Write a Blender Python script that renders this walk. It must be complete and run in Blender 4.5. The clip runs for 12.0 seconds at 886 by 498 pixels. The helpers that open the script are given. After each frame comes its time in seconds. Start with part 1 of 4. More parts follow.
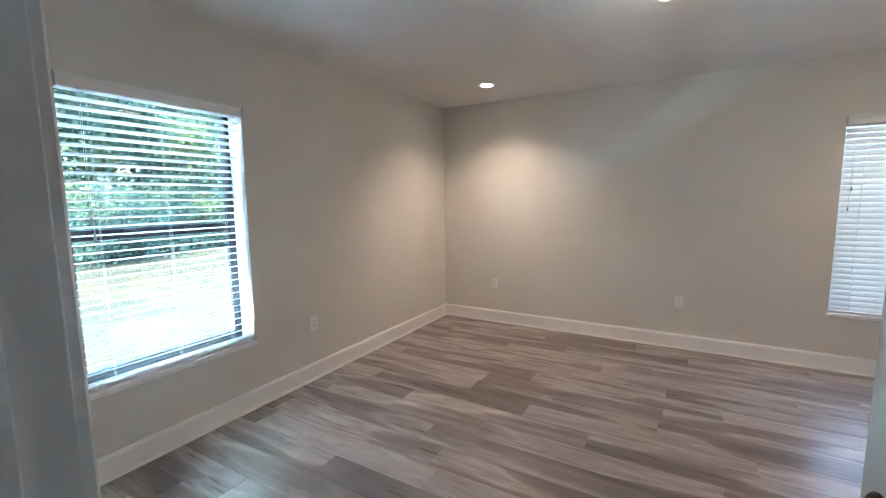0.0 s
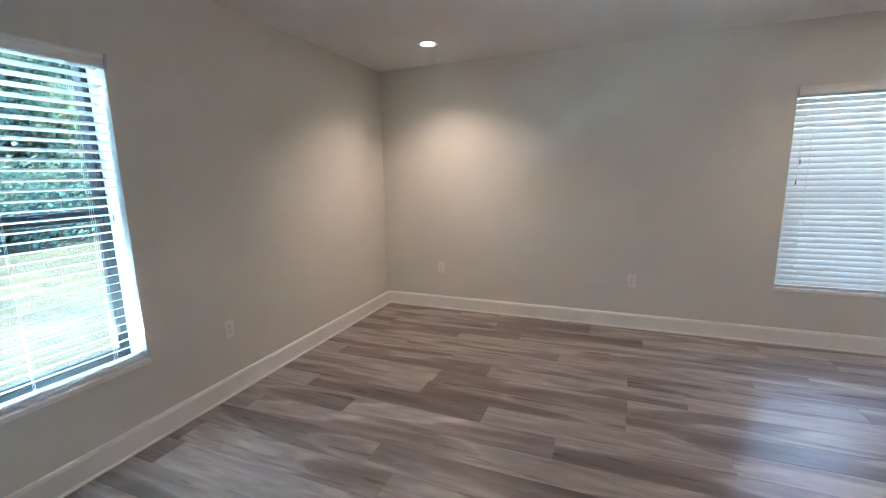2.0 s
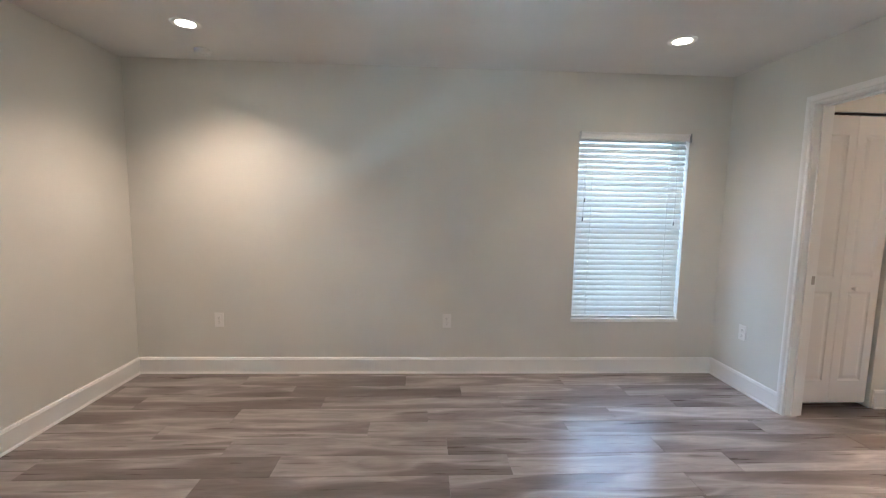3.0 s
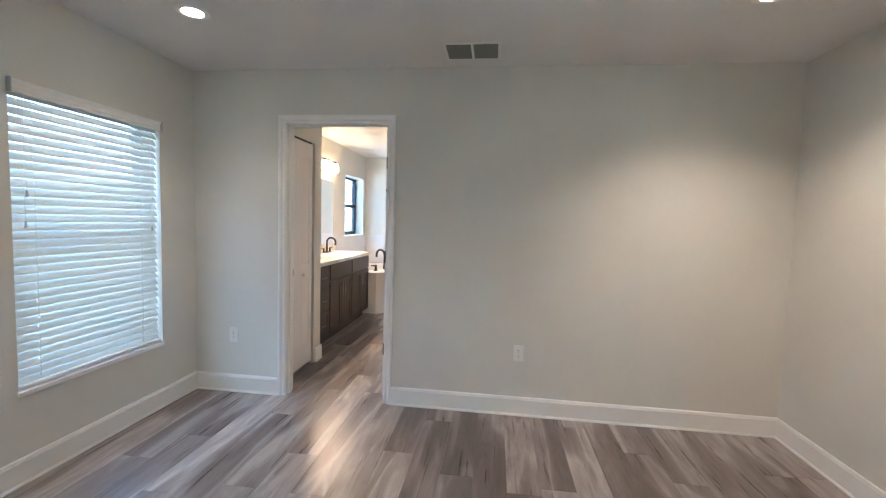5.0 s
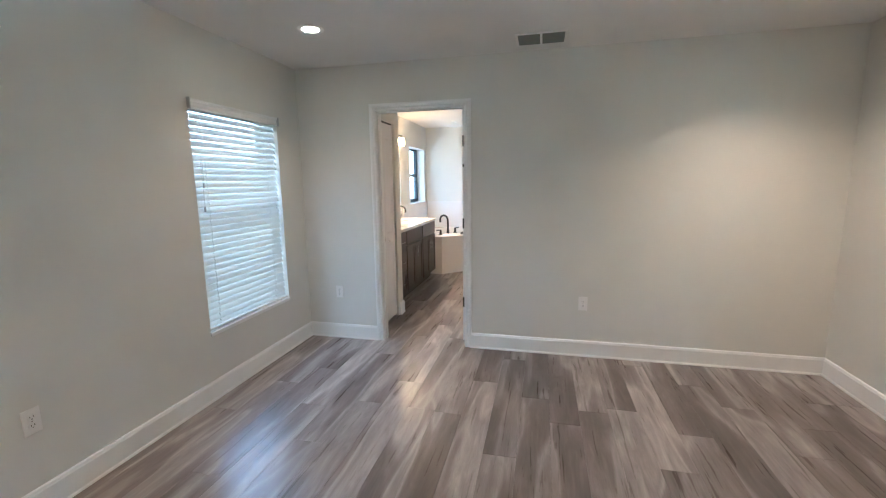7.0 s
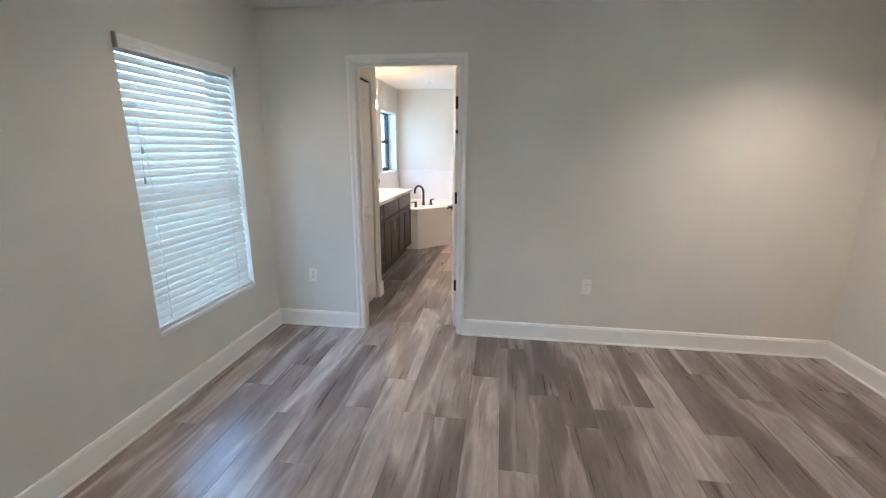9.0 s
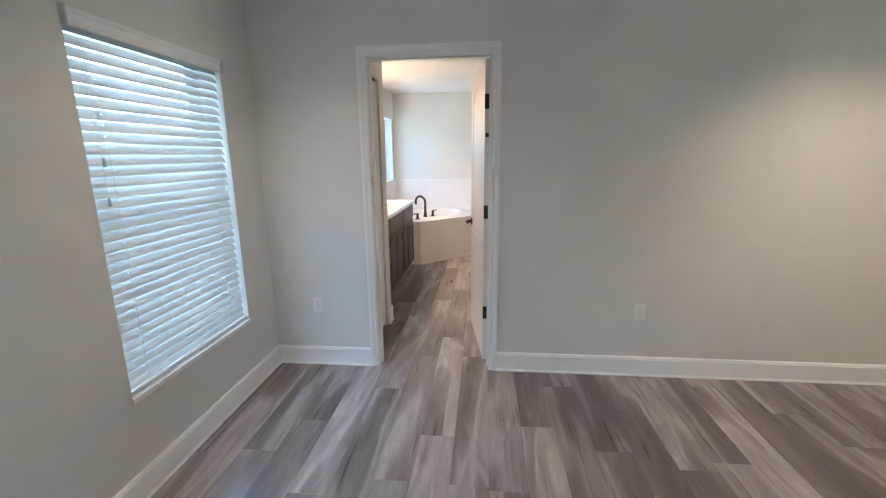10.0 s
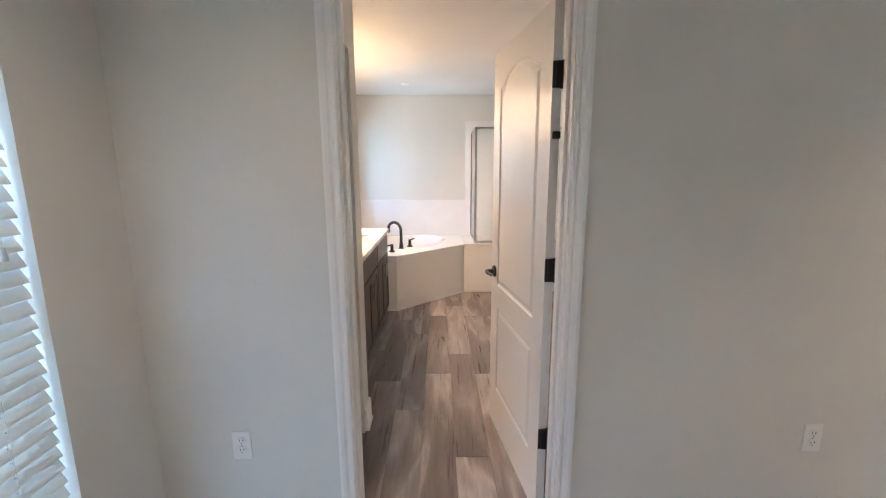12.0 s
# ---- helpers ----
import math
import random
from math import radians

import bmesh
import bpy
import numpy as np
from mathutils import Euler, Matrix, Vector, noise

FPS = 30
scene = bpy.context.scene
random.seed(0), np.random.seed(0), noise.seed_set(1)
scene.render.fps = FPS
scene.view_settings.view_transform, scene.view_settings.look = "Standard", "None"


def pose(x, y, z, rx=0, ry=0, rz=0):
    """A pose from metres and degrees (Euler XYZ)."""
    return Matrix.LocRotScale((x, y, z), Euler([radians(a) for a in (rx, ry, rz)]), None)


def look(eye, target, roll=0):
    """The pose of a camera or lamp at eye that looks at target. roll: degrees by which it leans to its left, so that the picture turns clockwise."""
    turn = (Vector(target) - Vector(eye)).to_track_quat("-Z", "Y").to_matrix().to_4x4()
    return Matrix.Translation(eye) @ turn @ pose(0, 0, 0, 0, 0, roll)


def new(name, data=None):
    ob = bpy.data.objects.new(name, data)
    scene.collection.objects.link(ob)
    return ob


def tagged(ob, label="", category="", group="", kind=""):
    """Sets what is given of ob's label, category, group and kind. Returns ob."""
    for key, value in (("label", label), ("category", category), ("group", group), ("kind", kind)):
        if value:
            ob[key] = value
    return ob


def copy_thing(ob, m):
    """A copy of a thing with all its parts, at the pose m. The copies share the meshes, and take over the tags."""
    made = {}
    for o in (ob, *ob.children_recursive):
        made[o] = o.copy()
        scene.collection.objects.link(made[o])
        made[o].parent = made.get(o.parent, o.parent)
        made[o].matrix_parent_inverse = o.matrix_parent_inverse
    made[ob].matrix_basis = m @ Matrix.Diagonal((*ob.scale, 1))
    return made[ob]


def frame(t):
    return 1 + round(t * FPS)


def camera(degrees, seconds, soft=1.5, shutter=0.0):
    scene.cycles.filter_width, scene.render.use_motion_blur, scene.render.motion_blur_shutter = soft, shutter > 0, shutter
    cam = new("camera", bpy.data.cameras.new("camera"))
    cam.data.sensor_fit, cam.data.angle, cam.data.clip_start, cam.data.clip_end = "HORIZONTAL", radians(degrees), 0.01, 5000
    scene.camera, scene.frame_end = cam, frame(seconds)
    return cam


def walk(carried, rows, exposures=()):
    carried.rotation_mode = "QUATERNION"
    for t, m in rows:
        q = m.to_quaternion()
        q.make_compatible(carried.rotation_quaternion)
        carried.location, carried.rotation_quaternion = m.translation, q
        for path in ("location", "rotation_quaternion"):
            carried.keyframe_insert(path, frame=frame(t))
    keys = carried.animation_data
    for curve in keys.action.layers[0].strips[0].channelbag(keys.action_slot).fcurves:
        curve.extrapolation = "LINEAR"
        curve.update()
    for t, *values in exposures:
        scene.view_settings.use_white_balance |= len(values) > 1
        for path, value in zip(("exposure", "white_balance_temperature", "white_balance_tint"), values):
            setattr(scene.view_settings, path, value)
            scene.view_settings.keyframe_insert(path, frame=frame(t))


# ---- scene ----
cam = camera(93.4, 12.0, 1.2)
PATH = [
    (0, (0.095, 0.255, 1.4), (-0.896, 1.976, 1.162), -0.6),
    (0.5, (-0.004, 0.359, 1.438), (-0.977, 2.097, 1.256), -0.4),
    (1, (-0.125, 0.437, 1.477), (-1.053, 2.205, 1.367), -0.5),
    (1.5, (-0.16, 0.474, 1.44), (-1.029, 2.261, 1.21), -0.7),
    (2, (-0.119, 0.626, 1.407), (-0.85, 2.453, 1.052), -1.1),
    (2.5, (-0.092, 0.932, 1.387), (-0.541, 2.859, 1.09), 1.0),
    (2.7, (-0.104, 1.058, 1.387), (-0.355, 3.023, 1.111), 1.6),
    (3, (-0.103, 1.247, 1.381), (-0.009, 3.234, 1.174), 1.0),
    (3.1, (-0.095, 1.314, 1.383), (0.155, 3.29, 1.198), 0.3),
    (3.3, (-0.069, 1.429, 1.413), (0.512, 3.332, 1.211), -0.8),
    (3.6, (-0.053, 1.624, 1.376), (1.034, 3.29, 1.168), -1.7),
    (3.7, (-0.039, 1.694, 1.37), (1.205, 3.248, 1.168), -2.2),
    (5.3, (-0.791, 2.32, 1.38), (1.197, 2.437, 1.194), 2.0),
    (5.5, (-0.906, 2.315, 1.394), (1.063, 2.484, 1.082), 0.9),
    (6, (-1.083, 2.388, 1.434), (0.862, 2.736, 1.124), -0.3),
    (6.5, (-1.134, 2.433, 1.431), (0.794, 2.841, 1.09), -0.6),
    (6.7, (-1.13, 2.435, 1.439), (0.79, 2.886, 1.108), -0.6),
    (8.3, (-0.962, 2.584, 1.477), (0.98, 2.994, 1.229), -0.8),
    (8.5, (-0.906, 2.631, 1.481), (1.042, 2.996, 1.22), -1.5),
    (9, (-0.763, 2.755, 1.461), (1.163, 3.023, 0.994), 0.3),
    (9.5, (-0.53, 2.912, 1.47), (1.386, 3.173, 0.957), 2.7),
    (10, (-0.324, 3.12, 1.456), (1.62, 3.31, 1.022), -0.6),
    (10.5, (-0.085, 3.31, 1.484), (1.867, 3.358, 1.051), -1.8),
    (11, (0.26, 3.372, 1.471), (2.222, 3.54, 1.12), -0.9),
    (11.5, (0.574, 3.44, 1.445), (2.536, 3.57, 1.075), 1.2),
    (12, (0.932, 3.519, 1.46), (2.898, 3.5, 1.095), -0.3),
]
EXPOSURES = [(0.0, 4.14, 4800, 5.0), (1.5, 3.88, 4710, 4.8), (2.5, 4.13, 4710, 3.0), (3.5, 4.18, 4670, 1.6), (5.5, 4.06, 4570, -0.4), (8.5, 4.14, 4570, -0.8), (9.5, 4.06, 4540, -0.6), (11.0, 3.93, 4530, 0.3), (12.0, 3.95, 4700, 2.8)]
walk(cam, [(t, look(eye, target, roll)) for t, eye, target, roll in PATH], EXPOSURES)

# ---------------------------------------------------------------- world, sun, exposure
world = bpy.data.worlds.new("sky")
scene.world = world
world.use_nodes = True
wn = world.node_tree.nodes
sky = wn.new("ShaderNodeTexSky")
sky.sky_type = 'NISHITA'
sky.sun_disc = False
sky.sun_elevation = radians(58)
sky.sun_rotation = radians(170)
world.node_tree.links.new(sky.outputs[0], wn["Background"].inputs[0])
wn["Background"].inputs[1].default_value = 0.15

sun = new("sun", bpy.data.lights.new("sun", 'SUN'))
sun.data.energy, sun.data.angle, sun.data.color = 2.0, radians(0.5), (1.0, 0.95, 0.87)
# high in the south, a little to the east
sun.matrix_world = look((3, -8, 14), (0, 0, 0))

WARM = (1.0, 0.60, 0.34)

# added lamps in place of sky and lawn light: foot and head strips outside
def fill_strip(at, way, width, depth, energy, color):
    a = new("daylight_fill_lamp", bpy.data.lights.new("daylight_fill_lamp", 'AREA'))
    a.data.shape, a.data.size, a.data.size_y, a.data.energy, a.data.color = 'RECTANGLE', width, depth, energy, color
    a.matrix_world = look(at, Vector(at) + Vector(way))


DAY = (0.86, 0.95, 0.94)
fill_strip((-2.618, 1.526, 0.474), (1, 0, 1.2), 0.80, 0.03, 4.0, (0.88, 1.0, 0.92))
fill_strip((-2.700, 1.543, 2.060), (1, 0, -1.0), 0.60, 0.14, 1.3, DAY)
# shaded side: added lamps for even daylight at the blinded and bath windows' outer faces
fill_strip((1.580, 4.835, 1.225), (0, -1, 0), 0.88, 1.48, 1.6, (1.0, 0.94, 0.85))
fill_strip((6.040, 4.820, 1.560), (0, -1, 0), 0.86, 0.92, 0.75, (0.92, 0.97, 0.95))

# ---------------------------------------------------------------- sizes of the place
XW, XE, YS, YN, ZC = -2.369, 2.360, 0.380, 4.588, 2.44      # bedroom
XB, XF, YB = 2.475, 6.625, 1.95                             # bathroom: near, far and south walls
TH, TX = 0.115, 0.22                                        # inner and outer wall thickness
DY0, DY1, DZ = 3.078, 3.842, 2.052                          # bathroom doorway
EX0, EX1 = -0.310, 0.457                                    # entry doorway
W1 = (1.068, 1.984)                                         # window in the west wall
W2 = (1.130, 2.030)                                         # window in the north wall
W3 = (5.600, 6.480)                                         # bathroom window
WZ0, WZ1 = 0.465, 1.985
CX0, CX1, CY, CE = 2.475, 3.078, 3.947, 3.225               # linen closet opening, its wall and end

# ---------------------------------------------------------------- material tools
def mat(name, color, rough=0.5, metal=0.0, spec=0.5):
    m = bpy.data.materials.new(name)
    m.use_nodes = True
    b = m.node_tree.nodes["Principled BSDF"]
    b.inputs["Base Color"].default_value = (*color, 1)
    b.inputs["Roughness"].default_value = rough
    b.inputs["Metallic"].default_value = metal
    b.inputs["Specular IOR Level"].default_value = spec
    return m, m.node_tree.nodes, m.node_tree.links, b


def noise_node(n, l, scale, detail=4, rough=0.5, vec=None, dist=0.0):
    t = n.new("ShaderNodeTexNoise")
    t.inputs["Scale"].default_value, t.inputs["Detail"].default_value = scale, detail
    t.inputs["Roughness"].default_value, t.inputs["Distortion"].default_value = rough, dist
    if vec is not None:
        l.new(vec, t.inputs["Vector"])
    return t


def ramp(n, l, fac, stops):
    r = n.new("ShaderNodeValToRGB")
    while len(r.color_ramp.elements) < len(stops):
        r.color_ramp.elements.new(0.5)
    for e, (p, c) in zip(r.color_ramp.elements, stops):
        e.position, e.color = p, (*c, 1)
    l.new(fac, r.inputs[0])
    return r


def mixed(n, l, kind, fac, a, b):
    m = n.new("ShaderNodeMix")
    m.data_type, m.blend_type = 'RGBA', kind
    for sock, v in ((m.inputs[0], fac), (m.inputs[6], a), (m.inputs[7], b)):
        if hasattr(v, "links"):
            l.new(v, sock)
        else:
            sock.default_value = v
    return m.outputs[2]


def bumped(n, l, b, height, strength, dist):
    bp = n.new("ShaderNodeBump")
    bp.inputs["Strength"].default_value, bp.inputs["Distance"].default_value = strength, dist
    l.new(height, bp.inputs["Height"])
    l.new(bp.outputs[0], b.inputs["Normal"])
    return bp


def paint(name, color, rough, grain, strength, var=0.04):
    """Painted surface: faint large-scale unevenness, roller or orange-peel relief."""
    m, n, l, b = mat(name, color, rough)
    geo = n.new("ShaderNodeNewGeometry").outputs["Position"]
    big = noise_node(n, l, 1.3, 3, 0.5, geo)
    c = ramp(n, l, big.outputs[0], [(0.3, tuple(v * (1 - var) for v in color)), (0.7, tuple(min(1, v * (1 + var)) for v in color))])
    l.new(c.outputs[0], b.inputs["Base Color"])
    fine = noise_node(n, l, grain, 3, 0.55, geo)
    bumped(n, l, b, fine.outputs[0], strength, 0.002)
    rr = n.new("ShaderNodeMapRange")
    rr.inputs[3].default_value, rr.inputs[4].default_value = rough - 0.08, rough + 0.08
    l.new(fine.outputs[0], rr.inputs[0])
    l.new(rr.outputs[0], b.inputs["Roughness"])
    return m


def plank_material():
    m, n, l, b = mat("grey-brown plank", (0.2, 0.17, 0.15), 0.4)
    tc = n.new("ShaderNodeTexCoord").outputs["Object"]
    info = n.new("ShaderNodeObjectInfo")
    off = n.new("ShaderNodeVectorMath")
    off.operation = 'SCALE'
    off.inputs[0].default_value = (37.0, 53.0, 11.0)
    l.new(info.outputs["Random"], off.inputs[3])
    add = n.new("ShaderNodeVectorMath")
    l.new(tc, add.inputs[0])
    l.new(off.outputs[0], add.inputs[1])

    def stretched(sx, sy):
        mp = n.new("ShaderNodeMapping")
        mp.inputs["Scale"].default_value = (sx, sy, 1)
        l.new(add.outputs[0], mp.inputs[0])
        return mp.outputs[0]

    wave = noise_node(n, l, 1.0, 1.5, 0.45, stretched(0.8, 4.6), 0.6)      # sapwood boundaries, wandering along the board
    cloud = noise_node(n, l, 1.0, 4, 0.6, stretched(3.0, 16.0), 0.7)     # soft washed patches
    streak = noise_node(n, l, 1.0, 4, 0.6, stretched(1.8, 40.0), 0.4)    # fibres
    fine = noise_node(n, l, 1.0, 4, 0.7, stretched(14.0, 240.0), 0.2)    # pores
    tone = ramp(n, l, wave.outputs[0], [(0.26, (0.140, 0.116, 0.108)), (0.42, (0.196, 0.169, 0.160)), (0.49, (0.245, 0.216, 0.206)), (0.54, (0.395, 0.362, 0.350)), (0.62, (0.300, 0.270, 0.261)), (0.76, (0.400, 0.366, 0.354))])
    wash = ramp(n, l, cloud.outputs[0], [(0.30, (0.78, 0.77, 0.77)), (0.50, (1.0, 1.0, 1.0)), (0.70, (1.32, 1.32, 1.34))])
    c = mixed(n, l, 'MULTIPLY', 0.85, tone.outputs[0], wash.outputs[0])
    lines = ramp(n, l, streak.outputs[0], [(0.30, (0.80, 0.785, 0.78)), (0.65, (1.12, 1.12, 1.12))])
    c = mixed(n, l, 'MULTIPLY', 0.5, c, lines.outputs[0])
    pores = ramp(n, l, fine.outputs[0], [(0.35, (0.84, 0.83, 0.82)), (0.6, (1.04, 1.04, 1.04))])
    c = mixed(n, l, 'MULTIPLY', 0.5, c, pores.outputs[0])
    each = ramp(n, l, info.outputs["Random"], [(0.0, (0.66, 0.645, 0.64)), (0.2, (0.90, 0.885, 0.88)), (0.5, (1.04, 1.03, 1.02)), (0.7, (0.78, 0.765, 0.76)), (0.86, (1.12, 1.11, 1.10)), (1.0, (1.24, 1.23, 1.23))])
    c = mixed(n, l, 'MULTIPLY', 1.0, c, each.outputs[0])
    l.new(c, b.inputs["Base Color"])
    rr = n.new("ShaderNodeMapRange")
    rr.inputs[3].default_value, rr.inputs[4].default_value = 0.23, 0.35
    l.new(streak.outputs[0], rr.inputs[0])
    l.new(rr.outputs[0], b.inputs["Roughness"])
    bumped(n, l, b, fine.outputs[0], 0.12, 0.0006)
    return m


WALL = paint("warm white wall paint", (0.695, 0.690, 0.648), 0.62, 230, 0.22)
CEIL = paint("flat white ceiling paint", (0.77, 0.765, 0.745), 0.85, 120, 0.35)
TRIM = paint("white semi-gloss trim", (0.85, 0.85, 0.84), 0.35, 300, 0.02, 0.02)
DOOR = paint("white door paint", (0.78, 0.775, 0.76), 0.40, 380, 0.10, 0.02)
BLIND = paint("white blind slat", (0.82, 0.83, 0.83), 0.38, 500, 0.03, 0.02)
SLAT = paint("white vinyl slat", (0.74, 0.76, 0.75), 0.38, 500, 0.03, 0.02)
# vinyl lets a little daylight through
sn, sl = SLAT.node_tree.nodes, SLAT.node_tree.links
thin = sn.new("ShaderNodeBsdfTranslucent")
thin.inputs["Color"].default_value = (0.80, 0.83, 0.80, 1)
both = sn.new("ShaderNodeMixShader")
both.inputs[0].default_value = 0.12
sl.new(sn["Principled BSDF"].outputs[0], both.inputs[1])
sl.new(thin.outputs[0], both.inputs[2])
sl.new(both.outputs[0], sn["Material Output"].inputs["Surface"])
PLATE = paint("white plastic", (0.82, 0.81, 0.79), 0.35, 500, 0.02, 0.02)
SLOT = mat("dark slot", (0.02, 0.02, 0.02), 0.6)[0]
PLANK = plank_material()
SUBFLOOR = paint("dark joint", (0.035, 0.03, 0.028), 0.9, 90, 0.2)
BLACK = paint("matt black metal", (0.012, 0.012, 0.013), 0.38, 400, 0.05, 0.1)
BRONZE = paint("dark bronze window frame", (0.030, 0.032, 0.036), 0.42, 400, 0.05, 0.1)
CHROME = mat("brushed chrome", (0.62, 0.62, 0.62), 0.22, 1.0)[0]
NICKEL = mat("satin nickel", (0.42, 0.40, 0.38), 0.35, 1.0)[0]
MIRROR = mat("mirror silver", (0.92, 0.93, 0.92), 0.01, 1.0)[0]
ACRYLIC = paint("white acrylic", (0.83, 0.82, 0.81), 0.16, 40, 0.01, 0.02)
CORD = mat("white cord", (0.75, 0.75, 0.74), 0.7)[0]
TAG = mat("grey plastic tassel", (0.48, 0.49, 0.50), 0.45)[0]
GRILLE = paint("grey-green filter grille", (0.20, 0.215, 0.20), 0.7, 200, 0.1, 0.08)


def glass_material(name, tint, rough=0.0):
    m, n, l, b = mat(name, tint, rough)
    b.inputs["Transmission Weight"].default_value = 1.0
    b.inputs["IOR"].default_value = 1.45
    return m


GLASS = glass_material("window glass", (0.94, 0.985, 0.98))
SHOWER = glass_material("shower glass", (0.93, 0.96, 0.95), 0.05)


def glow(name, color, strength):
    m, n, l, b = mat(name, (0.85, 0.83, 0.8), 0.4)
    b.inputs["Emission Color"].default_value = (*color, 1)
    b.inputs["Emission Strength"].default_value = strength
    return m


LED = glow("lit lens", (1.0, 0.74, 0.46), 3.0)
DOME = glow("lit opal dome", (1.0, 0.64, 0.34), 1.7)
SHADE = glow("lit frosted shade", (1.0, 0.55, 0.23), 5.0)


def cabinet_material():
    m, n, l, b = mat("dark stained wood", (0.04, 0.03, 0.027), 0.42)
    tc = n.new("ShaderNodeTexCoord").outputs["Object"]
    mp = n.new("ShaderNodeMapping")
    mp.inputs["Scale"].default_value = (60, 60, 3)
    l.new(tc, mp.inputs[0])
    g = noise_node(n, l, 1.0, 5, 0.65, mp.outputs[0], 0.6)
    c = ramp(n, l, g.outputs[0], [(0.3, (0.022, 0.014, 0.012)), (0.7, (0.062, 0.044, 0.038))])
    l.new(c.outputs[0], b.inputs["Base Color"])
    bumped(n, l, b, g.outputs[0], 0.1, 0.001)
    return m


def marble_material():
    m, n, l, b = mat("cream cultured marble", (0.7, 0.66, 0.6), 0.18)
    geo = n.new("ShaderNodeNewGeometry").outputs["Position"]
    a = noise_node(n, l, 5, 6, 0.6, geo, 1.5)
    c = ramp(n, l, a.outputs[0], [(0.35, (0.62, 0.58, 0.52)), (0.5, (0.76, 0.73, 0.68)), (0.7, (0.80, 0.78, 0.75))])
    l.new(c.outputs[0], b.inputs["Base Color"])
    return m


def ground_material():
    m, n, l, b = mat("sunlit dry lawn", (0.2, 0.2, 0.1), 0.9)
    geo = n.new("ShaderNodeNewGeometry").outputs["Position"]
    a = noise_node(n, l, 0.35, 5, 0.6, geo)
    f = noise_node(n, l, 16, 5, 0.7, geo)
    c = ramp(n, l, a.outputs[0], [(0.35, (0.047, 0.037, 0.0085)), (0.6, (0.073, 0.057, 0.0135))])
    d = ramp(n, l, f.outputs[0], [(0.3, (0.7, 0.72, 0.6)), (0.7, (1.15, 1.12, 1.05))])
    g = noise_node(n, l, 2.4, 5, 0.7, geo, 0.6)
    e = ramp(n, l, g.outputs[0], [(0.36, (0.50, 0.58, 0.50)), (0.52, (0.95, 0.95, 0.9)), (0.66, (1.15, 1.1, 1.0))])
    lush = mixed(n, l, 'MULTIPLY', 0.9, c.outputs[0], e.outputs[0])
    l.new(mixed(n, l, 'MULTIPLY', 0.5, lush, d.outputs[0]), b.inputs["Base Color"])
    bumped(n, l, b, f.outputs[0], 0.6, 0.03)
    return m


def leaf_material(name, dark, light):
    m, n, l, b = mat(name, dark, 0.9, 0.0, 0.08)
    geo = n.new("ShaderNodeNewGeometry")
    c = ramp(n, l, geo.outputs["Random Per Island"], [(0.0, dark), (0.75, light), (1.0, tuple(min(1, v * 1.7) for v in light))])
    # yellow-green brightening in clumps: sunlight on the foliage put into the leaf colour
    patch = noise_node(n, l, 0.55, 3, 0.5, geo.outputs["Position"], 0.5)
    lit_clump = ramp(n, l, patch.outputs[0], [(0.50, (1.0, 1.0, 1.0)), (0.64, (2.3, 1.7, 1.05))])
    tint = mixed(n, l, 'MULTIPLY', 1.0, c.outputs[0], lit_clump.outputs[0])
    l.new(tint, b.inputs["Base Color"])
    back = n.new("ShaderNodeBsdfTranslucent")
    l.new(tint, back.inputs["Color"])
    leaf = n.new("ShaderNodeMixShader")
    leaf.inputs[0].default_value = 0.55
    l.new(b.outputs[0], leaf.inputs[1])
    l.new(back.outputs[0], leaf.inputs[2])
    l.new(leaf.outputs[0], n["Material Output"].inputs["Surface"])
    return m


def bark_material():
    m, n, l, b = mat("grey bark", (0.1, 0.08, 0.06), 0.9)
    tc = n.new("ShaderNodeTexCoord").outputs["Object"]
    mp = n.new("ShaderNodeMapping")
    mp.inputs["Scale"].default_value = (9, 9, 1.5)
    l.new(tc, mp.inputs[0])
    g = noise_node(n, l, 1.5, 6, 0.7, mp.outputs[0])
    c = ramp(n, l, g.outputs[0], [(0.3, (0.05, 0.04, 0.032)), (0.7, (0.17, 0.14, 0.11))])
    l.new(c.outputs[0], b.inputs["Base Color"])
    bumped(n, l, b, g.outputs[0], 0.8, 0.03)
    return m


WOOD = cabinet_material()
MARBLE = marble_material()
LAWN = ground_material()
LEAF = leaf_material("woodland leaves", (0.100, 0.145, 0.105), (0.125, 0.175, 0.110))
LEAF2 = leaf_material("undergrowth leaves", (0.092, 0.138, 0.105), (0.115, 0.168, 0.110))
BARK = bark_material()


def tile_material():
    m, n, l, b = mat("white surround panel", (0.80, 0.80, 0.80), 0.2)
    geo = n.new("ShaderNodeNewGeometry").outputs["Position"]
    a = noise_node(n, l, 3, 4, 0.5, geo)
    c = ramp(n, l, a.outputs[0], [(0.3, (0.76, 0.76, 0.765)), (0.7, (0.82, 0.82, 0.82))])
    l.new(c.outputs[0], b.inputs["Base Color"])
    return m


TILE = tile_material()
APRON = paint("warm white apron panel", (0.80, 0.785, 0.765), 0.3, 60, 0.03, 0.03)

